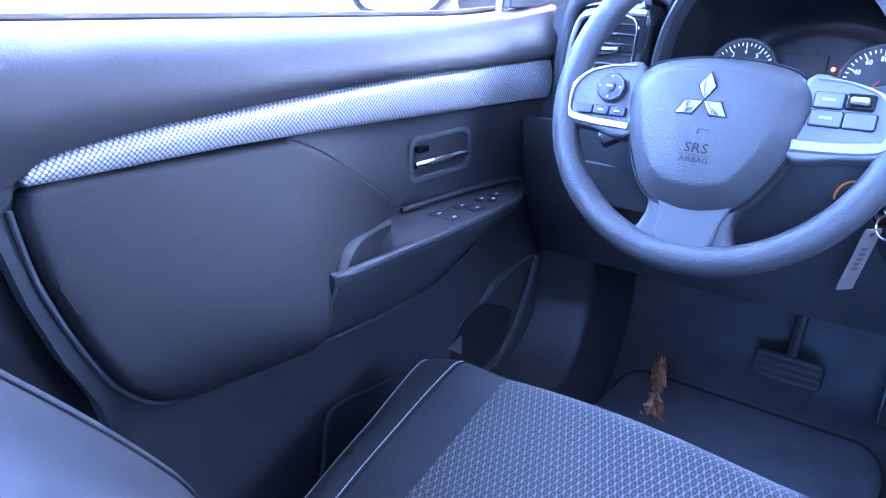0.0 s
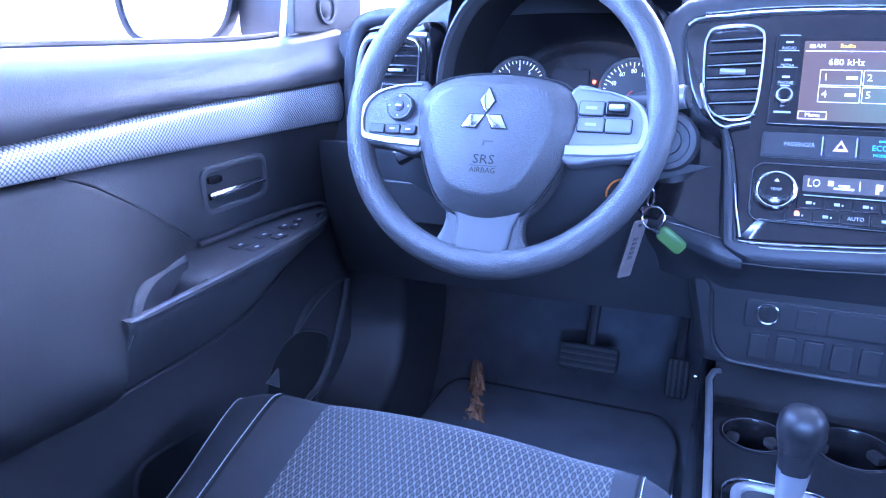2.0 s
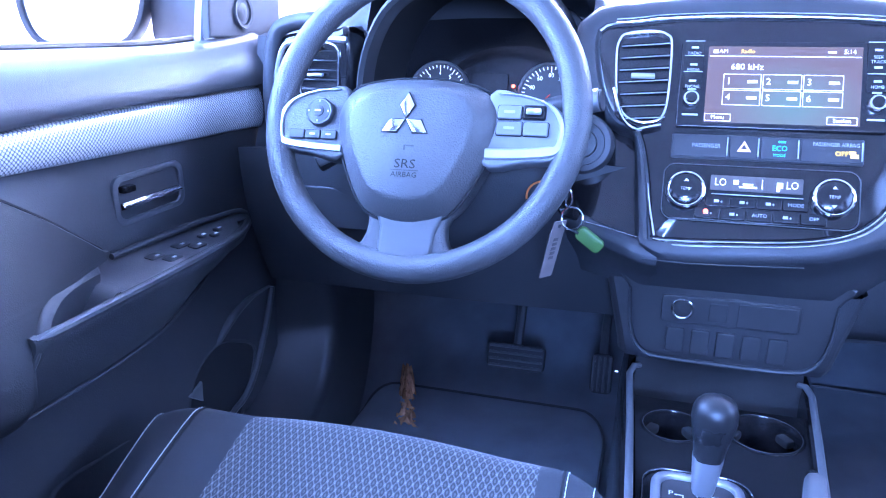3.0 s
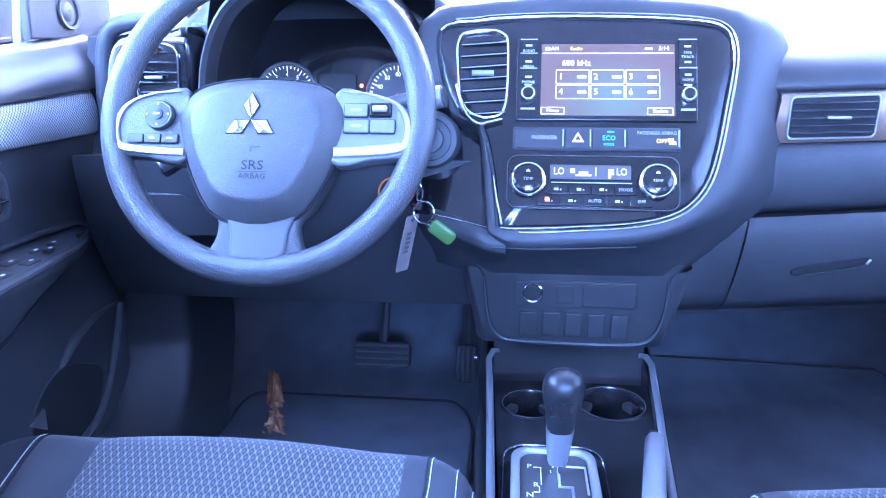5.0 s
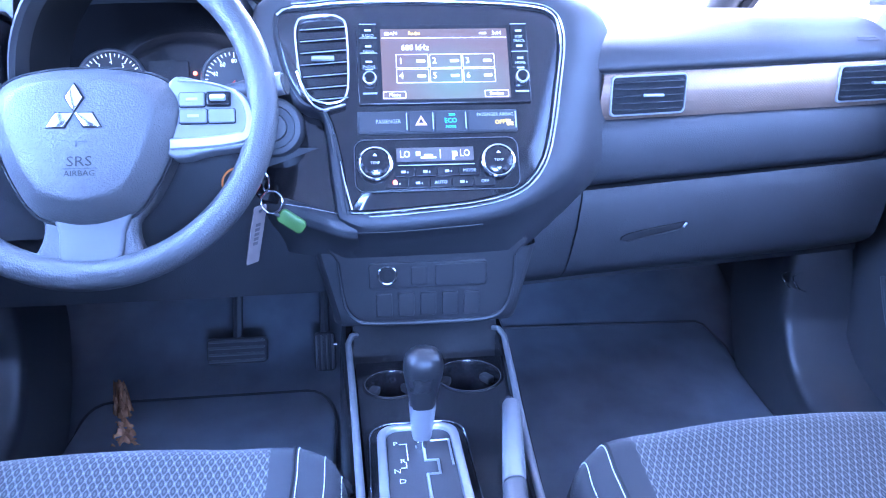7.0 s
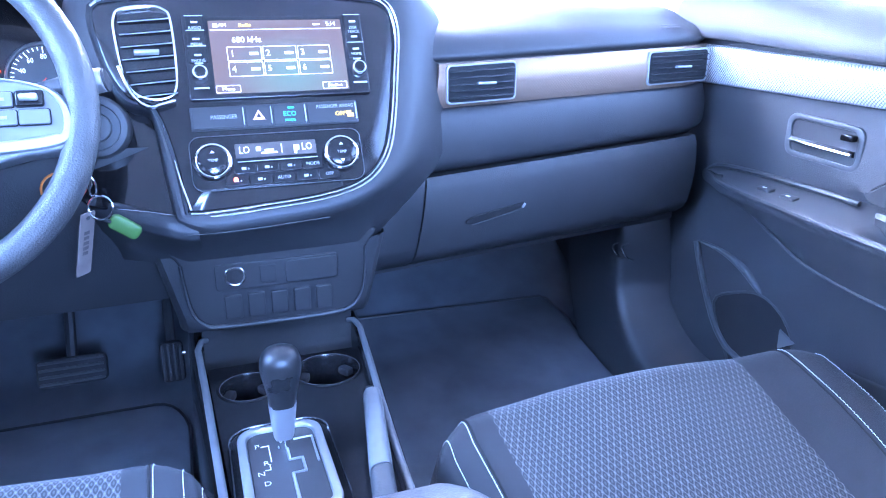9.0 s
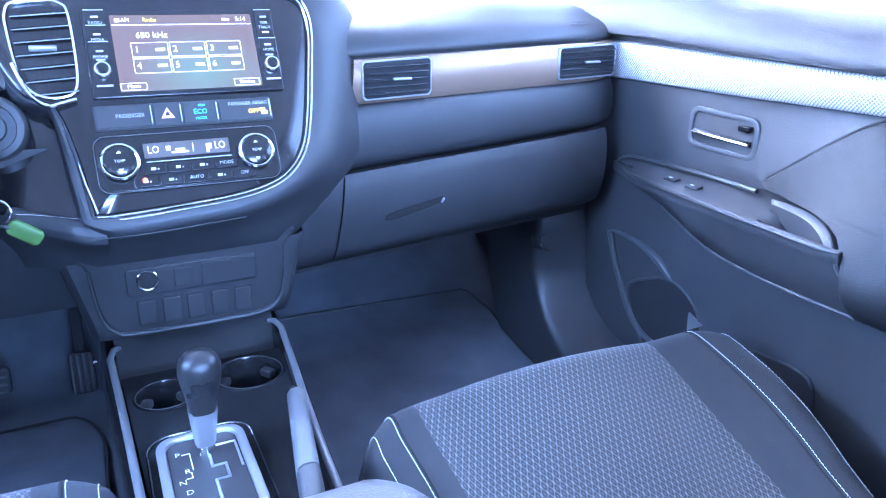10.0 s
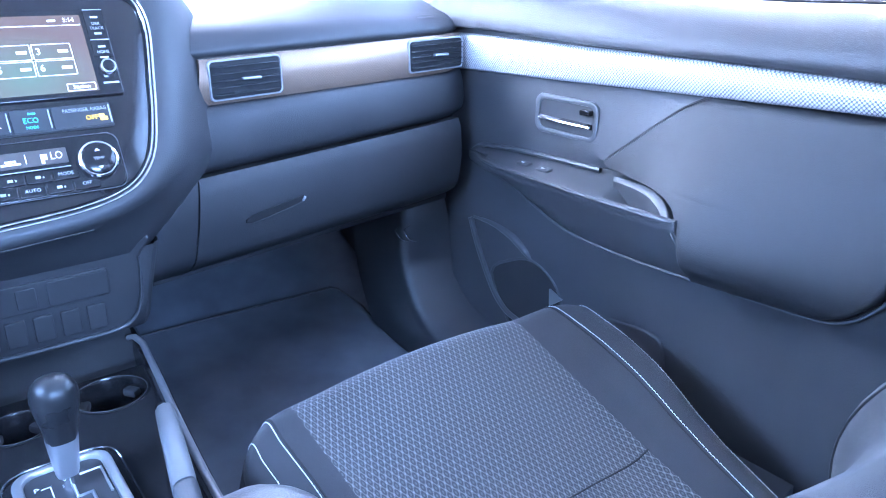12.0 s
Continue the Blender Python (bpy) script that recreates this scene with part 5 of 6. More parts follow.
wip = part("wiper_stalk", tube([(-0.30, -0.075, 0.69), (-0.235, -0.085, 0.695), (-0.195, -0.092, 0.703), (-0.165, -0.096, 0.708)], (0.009, 0.010, 0.0125, 0.0115), 12), DARK, col, "black wiper stalk")
part("stalk_cap", tube([(-0.192, -0.096, 0.704), (-0.168, -0.100, 0.709)], (0.0128, 0.0120), 12), SILVER, wip, "pale ended cap")
part("lamp_stalk", tube([(-0.43, -0.075, 0.665), (-0.47, -0.08, 0.64), (-0.505, -0.085, 0.622)], (0.009, 0.010, 0.012), 12), DARK, col, "black lamp stalk")
part("stalk_cap", tube([(-0.478, -0.084, 0.638), (-0.503, -0.088, 0.625)], 0.0105, 10), SILVER, col)

# ---- keys hanging from the lock ----
key = thing("car_keys", (-0.19, -0.11, 0.52), "car keys with paper tag and green plastic fob", "keys")
GREEN = material("green_fob_plastic", (0.070, 0.16, 0.035), 0.4, var=0.08)
PAPER = material("worn_paper_tag", (0.14, 0.115, 0.108), 0.8, var=0.15, blotch=60)
part("key_blade", rbox(pose(-0.196, -0.105, 0.612), 0.006, 0.028, 0.018, 0.002), CHROME, key)
part("red_bit", rbox(pose(-0.205, -0.118, 0.598, 0, 35, 0), 0.007, 0.004, 0.018, 0.002), material("red_plastic", (0.6, 0.05, 0.04), 0.4), key, "red plastic bit")
part("split_ring", tube([vec(-0.188 + 0.0115 * math.cos(a), -0.118 + 0.004 * math.sin(a), 0.583 + 0.0115 * math.sin(a)) for a in np.linspace(0, math.tau, 24)[:-1]], 0.0011, 6, True), CHROME, key, "steel split ring")
part("clip", tube(spline([(-0.194, -0.118, 0.618), (-0.189, -0.119, 0.610), (-0.190, -0.119, 0.598), (-0.195, -0.119, 0.598), (-0.194, -0.118, 0.618)], 4, False), 0.0012, 6), CHROME, key)
tg = frame_at((-0.2065, -0.122, 0.547), (0.62, 0.76, 0.0), (0.22, 0, 1))
tagp = part("paper_tag", plate(rounded(0.019, 0.068, 0.002, 2), tg, 0.0012, 0.0003), PAPER, key, "paper tag")
bars([(0.0, -0.010 + 0.0055 * k, 0.007, 0.0036) for k in range(5)], tg, material("ink", (0.06, 0.05, 0.05), 0.7), tagp, "marking", 0.0002)
part("eyelet", revolve([(0.0022, -0.0005), (0.0022, 0.0005), (0.001, 0.0005)], lambda a, b, w=0.0: tg(a, 0.028 + b, w), 12), DARK, tagp)
fb = frame_at((-0.168, -0.120, 0.560), (0.8, 0.0, -0.6), (0.6, 0, 0.8))
part("green_fob", plate(rounded(0.033, 0.017, 0.006, 5), fb, 0.005, 0.002, 0.0006), GREEN, key, "green plastic fob")
part("fob_strap", tube([(-0.187, -0.118, 0.570), (-0.180, -0.119, 0.567)], 0.002, 6), DARK, key)

# ---- steering wheel ----
WC, TAU = vec(-0.360, -0.122, 0.6895), radians(25)
sw_v, sw_w = vec(0, math.sin(TAU), math.cos(TAU)), vec(0, -math.cos(TAU), math.sin(TAU))


def wheel(u, v, w=0.0):
    return WC + vec(1, 0, 0) * float(u) + sw_v * float(v) + sw_w * float(w)


st_w = thing("steering_wheel", WC, "black three-spoke steering wheel with silver spoke trim", "steering wheel")
part("rim", tube([wheel(0.172 * math.cos(a), 0.172 * math.sin(a)) for a in np.linspace(0, math.tau, 73)[:-1]], 0.0158, 16, True), LEATHERETTE, st_w, "grained black rim")
# airbag cover with a faceted middle
def cover(k, w, mid=-0.035):
    half = [(0.036, 0.037), (0.070, 0.029), (0.089, 0.012), (0.0935, -0.012), (0.083, -0.050), (0.064, -0.090), (0.046, -0.112), (0.019, -0.1215)]
    pts = [(0.0, 0.039)] + half + [(0.0, -0.1235)] + [(-u, v) for u, v in half[::-1]]
    return [wheel(-0.001 + u * k, mid + (v - mid) * k, w) for u, v in spline(pts, 4)]


hubp = part("airbag_cover", loft([cover(0.98, -0.03), cover(1.0, 0.000), cover(0.99, 0.006), cover(0.96, 0.0105), cover(0.77, 0.0265), cover(0.74, 0.0282), cover(0.70, 0.0290), cover(0.45, 0.0305), cover(0.2, 0.031), cover(0.03, 0.0312)]), LEATHERETTE, st_w, "grained airbag cover")
# emblem of three plain diamonds
emb = lambda u, v, w=0.0: wheel(u - 0.004, v - 0.015, w + 0.0322)
rho = [(0.0, 0.0), (0.0078, 0.0135), (0.0, 0.0270), (-0.0078, 0.0135)]
for k in range(3):
    c, s0 = math.cos(k * math.tau / 3), math.sin(k * math.tau / 3)
    q = [(u * c - v * s0, (u * s0 + v * c)) for u, v in [(a * 1.04, 0.0010 + b * 1.04) for a, b in rho]]
    dia = part("emblem_diamond", plate(q, lambda u, v, w=0.0: emb(u, v, w + 0.0008), 0.004, 0.0010, 0.0004), CHROME, hubp, "chrome diamond of the emblem")
    part("diamond_edge", plate(inset(q, -0.0013), emb, 0.004, 0.0005), RUBBER, dia, "dark edge round the diamond")
lettering("SRS", 0.0140, wheel, RUBBER, hubp, 0.001, -0.064, 0.0318, squeeze=1.15)
lettering("AIRBAG", 0.0080, wheel, RUBBER, hubp, 0.001, -0.0755, 0.0312, squeeze=1.05)
bars([(0.001, -0.0705, 0.031, 0.0010)], wheel, DARK, hubp, "marking", 0.0313)
bars([(-0.002, -0.046, 0.002, 0.006), (0.004, -0.044, 0.009, 0.0016)], wheel, DARK, hubp, "marking", 0.0318)
part("cover_gap", tube([q + sw_w * 0.0042 for q in cover(1.012, 0.0)], 0.0016, 6, closed=True), RUBBER, st_w, "dark gap round the airbag cover")
# side spokes with silver frames and switches
arm_at = lambda u, v, w=0.0: wheel(u * 1.04 - 0.002, v + 0.009, w)
for sx in (-1, 1):
    po = spline([(sx * 0.078, 0.014), (sx * 0.112, 0.0145), (sx * 0.144, 0.004), (sx * 0.161, -0.016), (sx * 0.163, -0.042), (sx * 0.153, -0.055), (sx * 0.120, -0.060), (sx * 0.076, -0.062)], 4)
    sp = part("spoke", plate(po, lambda u, v, w=0.0: arm_at(u, v, w + 0.010), 0.02, 0.004), LEATHERETTE if sx < 0 else PAINT, st_w, "side spoke")
    fat = 0.008 if sx < 0 else 0.012
    run = spline([(0.088, 0.0145, 0.0012), (0.116, 0.0125, 0.002), (0.143, 0.0025, 0.0035), (0.157, -0.016, 0.006), (0.158, -0.040, 0.0075), (0.149, -0.052, fat), (0.120, -0.0565, fat), (0.080, -0.0585, fat)], 5, False)
    strap = []
    for k, (u, v, q) in enumerate(run):
        a0, b0 = run[max(0, k - 1)], run[min(len(run) - 1, k + 1)]
        tx, ty = b0[0] - a0[0], b0[1] - a0[1]
        tl = math.hypot(tx, ty)
        nx, ny = ty / tl, -tx / tl
        strap.append([arm_at(sx * (u + nx * e), v + ny * e, w) for e, w in ((0.0, 0.006), (0.0, 0.0105), (q * 0.15, 0.0128), (q * 0.85, 0.0132), (q, 0.0118), (q, 0.006))])
    part("spoke_trim", loft(strap), SILVER, sp, "silver spoke trim")
    if sx < 0:
        dp = lambda u, v, w=0.0: arm_at(-0.108 + u, -0.014 + v, w + 0.0125)
        pad = part("thumb_pad", revolve([(0.0165, -0.002), (0.0165, 0.003), (0.0150, 0.005), (0.0115, 0.0045), (0.0105, 0.002)], dp, 10), EDGE, sp, "ten-sided thumb pad")
        part("pad_face", revolve([(0.0140, 0.001), (0.0125, 0.0052), (0.0060, 0.0056)], dp, 24), DARK, pad)
        part("pad_button", revolve([(0.0062, 0.004), (0.0060, 0.0070), (0.003, 0.0076)], dp, 20), DARK, pad)
        bars([(0.0, 0.0, 0.007, 0.002), (-0.0115, 0.0, 0.002, 0.002), (0.0115, 0.0, 0.002, 0.002), (0.0, 0.0115, 0.002, 0.002), (0.0, -0.0115, 0.002, 0.002)], lambda u, v, w=0.0: dp(u, v, w + 0.0078 if abs(u) < 0.005 and abs(v) < 0.005 else w + 0.0058), WHITE, pad)
        for k in range(3):
            b = part("phone_button", plate(rounded(0.0182, 0.0105, 0.002, 3, -0.1330 + 0.0190 * k, -0.0395), lambda u, v, w=0.0: arm_at(u, v, w + 0.0135), 0.004, 0.001), DARK, sp)
            if k:
                bars([(-0.1330 + 0.0190 * k, -0.0395, 0.006, 0.0020)], lambda u, v, w=0.0: arm_at(u, v, w + 0.0137), WHITE, b)
    else:
        for k, (u, v, a, b) in enumerate(((0.1010, -0.0065, 0.024, 0.0145), (0.1260, -0.0060, 0.022, 0.0145), (0.1020, -0.0240, 0.026, 0.0145), (0.1290, -0.0240, 0.025, 0.0145))):
            q = part("cruise_button", plate(rounded(a, b, 0.002, 3, u, v), lambda x, y, w=0.0: arm_at(x, y, w + 0.0135), 0.004, 0.001), PAINT if k != 1 else PIANO, sp)
            part("button_gap", tube([arm_at(x, y, 0.0112) for x, y in rounded(a + 0.0008, b + 0.0008, 0.002, 3, u, v)], 0.0006, 5, closed=True), RUBBER, q)
            if k == 1:
                part("rocker", rbox(Matrix.Translation(arm_at(u, v, 0.016)), 0.016, 0.006, 0.007, 0.002), SILVER, q)
            elif k < 3:
                bars([(u, v, 0.011, 0.003)], lambda x, y, w=0.0: arm_at(x, y, w + 0.0137), GREY, q)
part("orange_loop", tube([vec(-0.224 + 0.018 * math.cos(a), -0.10, 0.600 + 0.018 * math.sin(a)) for a in np.linspace(1.7, 3.3, 14)], 0.0012, 8), material("orange_rubber", (0.8, 0.24, 0.05), 0.5), col, "orange ring round the key switch")
# lower spoke, splitting into two legs
lo = [(-0.058, -0.080), (-0.044, -0.120), (-0.050, -0.146), (-0.066, -0.158), (-0.030, -0.166), (0.0, -0.168), (0.030, -0.166), (0.066, -0.158), (0.052, -0.146), (0.046, -0.120), (0.060, -0.080)]
part("lower_spoke", plate(spline(lo, 4), lambda u, v, w=0.0: wheel(u, v, w + 0.004), 0.016, 0.006), LEATHERETTE, st_w, "lower spoke")
part("spoke_inlay", plate(spline([(-0.032, -0.100), (-0.028, -0.130), (-0.026, -0.158), (0.0, -0.161), (0.030, -0.158), (0.036, -0.130), (0.040, -0.100)], 4), lambda u, v, w=0.0: wheel(u, v, w + 0.0075), 0.008, 0.004), material("grey_spoke_plastic", (0.095, 0.097, 0.102), 0.38, var=0.08), st_w, "grey lower spoke inlay")


# ---- centre console ----
con = thing("center_console", (-0.01, -0.25, 0.09), "black centre console with silver side rails", "console")
def rail(sx, y):
    return lerp(y, (-1.0, -0.42, -0.354, -0.234, -0.162, -0.05), ((0.054, 0.054, 0.058, 0.069, 0.077, 0.088) if sx > 0 else (-0.098, -0.098, -0.100, -0.105, -0.108, -0.114)))


for sx in (-1, 1):
    rings = []
    for y in np.linspace(-1.0, 0.02, 26):
        x, zt = rail(sx, y), lerp(y, (-1.0, -0.4, -0.06, 0.02), (0.372, 0.372, 0.376, 0.385))
        rings.append([vec(x + sx * a, y, z) for a, z in ((-0.006, zt - 0.02), (-0.004, zt - 0.008), (0.004, zt - 0.006), (0.010, zt - 0.014), (0.014, zt - 0.05), (0.018, 0.20), (0.026, 0.085), (-0.008, 0.085))])
    part("side_panel", loft(rings), PIANO, con)
    pr = [vec(rail(sx, y) + sx * 0.001, y, lerp(y, (-0.6, -0.4, -0.06, -0.02), (0.374, 0.374, 0.378, 0.381))) for y in np.linspace(-0.60, -0.06, 18)]
    pr += [vec(rail(sx, -0.06) - sx * 0.004, -0.045, 0.382), vec(rail(sx, -0.06) - sx * 0.010, -0.039, 0.380)]
    part("side_rail", tube(pr, 0.0040, 10, flat=0.8), RAIL, con, "satin grey rail")
cups = ((0.031, -0.132, 0.0385), (-0.063, -0.142, 0.032))
holes = [[(cx + rr * math.cos(k * math.tau / 32), cy + rr * math.sin(k * math.tau / 32)) for k in range(32)] for cx, cy, rr in cups]
part("top_plate", pierced([(-0.106, -0.085), (0.081, -0.085), (0.066, -0.234), (0.053, -0.354), (0.050, -0.62), (-0.092, -0.62), (-0.094, -0.35)], holes, lambda u, v, w=0.0: vec(u, v, 0.362 + w), 0.02), GLOSS, con, "glossy black console top")
part("front_tray", loft([[vec(x, y, z) for y, z in ((-0.085, 0.362), (-0.083, 0.335), (-0.050, 0.325), (-0.035, 0.34), (-0.030, 0.375), (-0.02, 0.40), (0.0, 0.40), (0.0, 0.30), (-0.10, 0.30))] for x in (-0.108, -0.02, 0.05, 0.084)]), RUBBER, con, "dark open tray at the front")
for cx, cy, rr in cups:
    cup = lambda a, b, w=0.0, cx=cx, cy=cy: vec(cx + a, cy + b, 0.362 + w)
    h = part("cup_holder", loft([[cup(r * math.cos(k * math.tau / 36), r * math.sin(k * math.tau / 36), w) for k in range(36)] for r, w in ((rr + 0.003, 0.0003), (rr + 0.002, 0.0010), (rr - 0.0005, 0.0010), (rr - 0.0015, -0.001), (rr - 0.004, -0.03), (rr - 0.005, -0.06), (rr - 0.010, -0.065), (0.002, -0.065))], True, False), GLOSS, con, "round sunken cup holder")
    part("rim_line", tube([cup(rr * math.cos(a), rr * math.sin(a), 0.0009) for a in np.linspace(0, math.tau, 41)[:-1]], 0.0005, 6, closed=True), HARD, h, "thin rim line")
    for k in range(3):
        a = k * math.tau / 3 + 0.6
        part("cup_tab", rbox(Matrix.Translation(cup(math.cos(a) * (rr - 0.008), math.sin(a) * (rr - 0.008), -0.015)) @ pose(0, 0, 0, 0, 0, math.degrees(a)), 0.012, 0.018, 0.010, 0.003), RUBBER, h)
# gate with chrome frame
ga = lambda u, v, w=0.0: vec(-0.042 + u, -0.317 + v, 0.366 + w - 0.02 * v)
go, gi = rounded(0.084, 0.150, 0.020, 6), rounded(0.066, 0.132, 0.014, 6)
part("gate_base", plate(rounded(0.102, 0.170, 0.026, 6), ga, 0.006, 0.002), PIANO, con)
part("gate_outline", tube([ga(u, v, 0.0015) for u, v in rounded(0.0995, 0.1675, 0.025, 6)], 0.0009, 6, closed=True), CHROME, con, "thin chrome outline")
part("gate_frame", ring_plate(go, gi, lambda u, v, w=0.0: ga(u, v, w + 0.007), 0.006, 0.003), SILVER, con, "satin silver gate frame")
gp = part("gate_plate", plate(gi, lambda u, v, w=0.0: ga(u, v, w + 0.003), 0.004, 0.0008), DARK, con, "black shift gate plate")
gg2 = lambda u, v, w=0.0: ga(u, v, w + 0.0036)
part("gate_slot", tube(spline([gg2(-0.004, 0.034), gg2(0.004, 0.034), gg2(0.004, 0.010), gg2(0.016, 0.010), gg2(0.016, -0.012), gg2(0.004, -0.012), gg2(0.004, -0.05)], 1, False), 0.0016, 6), SILVER, gp, "bright edge of the slot")
part("slot_edge", tube(spline([gg2(0.012, 0.044), gg2(0.030, 0.044), gg2(0.030, 0.0)], 1, False), 0.0012, 6), SILVER, gp)
for word, v0, u0 in (("P", 0.040, -0.024), ("R", 0.010, -0.018), ("N", -0.006, -0.024), ("D", -0.022, -0.020)):
    lettering(word, 0.0095, gg2, WHITE, gp, u0, v0, 0.0012)
bars([(-0.0165, 0.040, 0.008, 0.001), (-0.0130, 0.026, 0.001, 0.028), (-0.0175, 0.000, 0.006, 0.001), (-0.0150, 0.004, 0.001, 0.009)], gg2, WHITE, gp)

sh = thing("gear_lever", (-0.038, -0.29, 0.366), "black gear lever knob on a silver neck", "gear lever")
sx0 = lambda a, b, w=0.0: vec(-0.040 + a + 0.03 * w, -0.283 + b - 0.02 * w, 0.372 + w)
part("lever_rod", tube([sx0(0, 0, -0.006), sx0(0, 0, 0.012)], 0.0055, 10), CHROME, sh, "chrome rod")
part("neck", loft([[sx0(a, b, w) for a, b in rounded(2 * r, 2 * r * 0.8, r * 0.6, 4)] for w, r in ((0.008, 0.0085), (0.012, 0.0098), (0.030, 0.0118), (0.045, 0.0132), (0.048, 0.0132))]), SILVER, sh, "satin silver neck")
part("knob", loft([[sx0(a, b, w) for a, b in rounded(2 * r, 2 * r * 0.95, r * 0.8, 5)] for w, r in ((0.046, 0.0128), (0.055, 0.0136), (0.066, 0.0155), (0.076, 0.0178), (0.085, 0.0193), (0.093, 0.0190), (0.099, 0.0170), (0.1035, 0.0135), (0.1065, 0.0085), (0.1075, 0.003))]), material("black_leather_knob", (0.018, 0.018, 0.019), 0.28, var=0.1, grain=1300, bump=0.4), sh, "smooth black knob")

hb = thing("handbrake", (0.052, -0.35, 0.37), "grey handbrake lever lying in the console", "handbrake")
part("grip", loft([[vec(x + a, y, z + b) for a, b in rounded(w0, h0, min(0.009, w0 * 0.4), 4)] for x, y, z, w0, h0 in ((0.0535, -0.262, 0.398, 0.014, 0.015), (0.0530, -0.268, 0.398, 0.018, 0.021), (0.0475, -0.30, 0.398, 0.0195, 0.025), (0.0325, -0.382, 0.394, 0.021, 0.026), (0.0315, -0.388, 0.393, 0.020, 0.025))]), material("grey_handbrake_plastic", (0.11, 0.112, 0.117), 0.40, var=0.08, grain=1200, bump=0.3), hb, "smooth grey grip")
part("button", revolve([(0.0055, -0.004), (0.0055, 0.006), (0.0035, 0.0085)], frame_at((0.0535, -0.260, 0.398), (-1, 0, 0), (0, 0, 1)), 14), CHROME, hb, "chrome release button")
part("lever_arm", loft([[vec(x + a, y, z + b) for a, b in rounded(0.021, 0.026, 0.008, 4)] for x, y, z in ((0.0313, -0.390, 0.392), (0.022, -0.45, 0.383), (0.020, -0.50, 0.37))]), HARD, hb)

ar = thing("console_armrest", (0.03, -0.62, 0.37), "padded armrest lid behind the handbrake", "armrest")
part("lid", loft([[vec(0.028 + a, y, z + b) for a, b in rounded(w0, h0, 0.02, 5)] for y, z, w0, h0 in [(-0.450 - 0.07 * k / 11, 0.412, 0.045 + 0.100 * math.sqrt(1 - (1 - k / 11) ** 2), 0.012 + 0.038 * math.sqrt(1 - (1 - k / 11) ** 2)) for k in range(12)] + [(-0.80, 0.412, 0.15, 0.05)]]), LEATHERETTE, ar, "padded lid")
part("bin", rbox(pose(0.0, -0.66, 0.29), 0.17, 0.38, 0.20, 0.01), HARD, ar)

for y, z in ((-0.091, 0.393), (0.056, 0.207)):
    part("screw_head", revolve([(0.0022, -0.003), (0.0022, 0.0006), (0.0012, 0.0012)], frame_at((-0.128, y, z), (0, 1, 0), (0, 0, 1)), 12), CHROME, con, "small bright screw head")

# ---- seats ----
SIDE = eased([(-0.02, 0.010), (0.03, 0.015), (0.13, 0.034), (0.23, 0.045), (0.31, 0.041), (0.40, 0.026), (0.5, 0.012)])


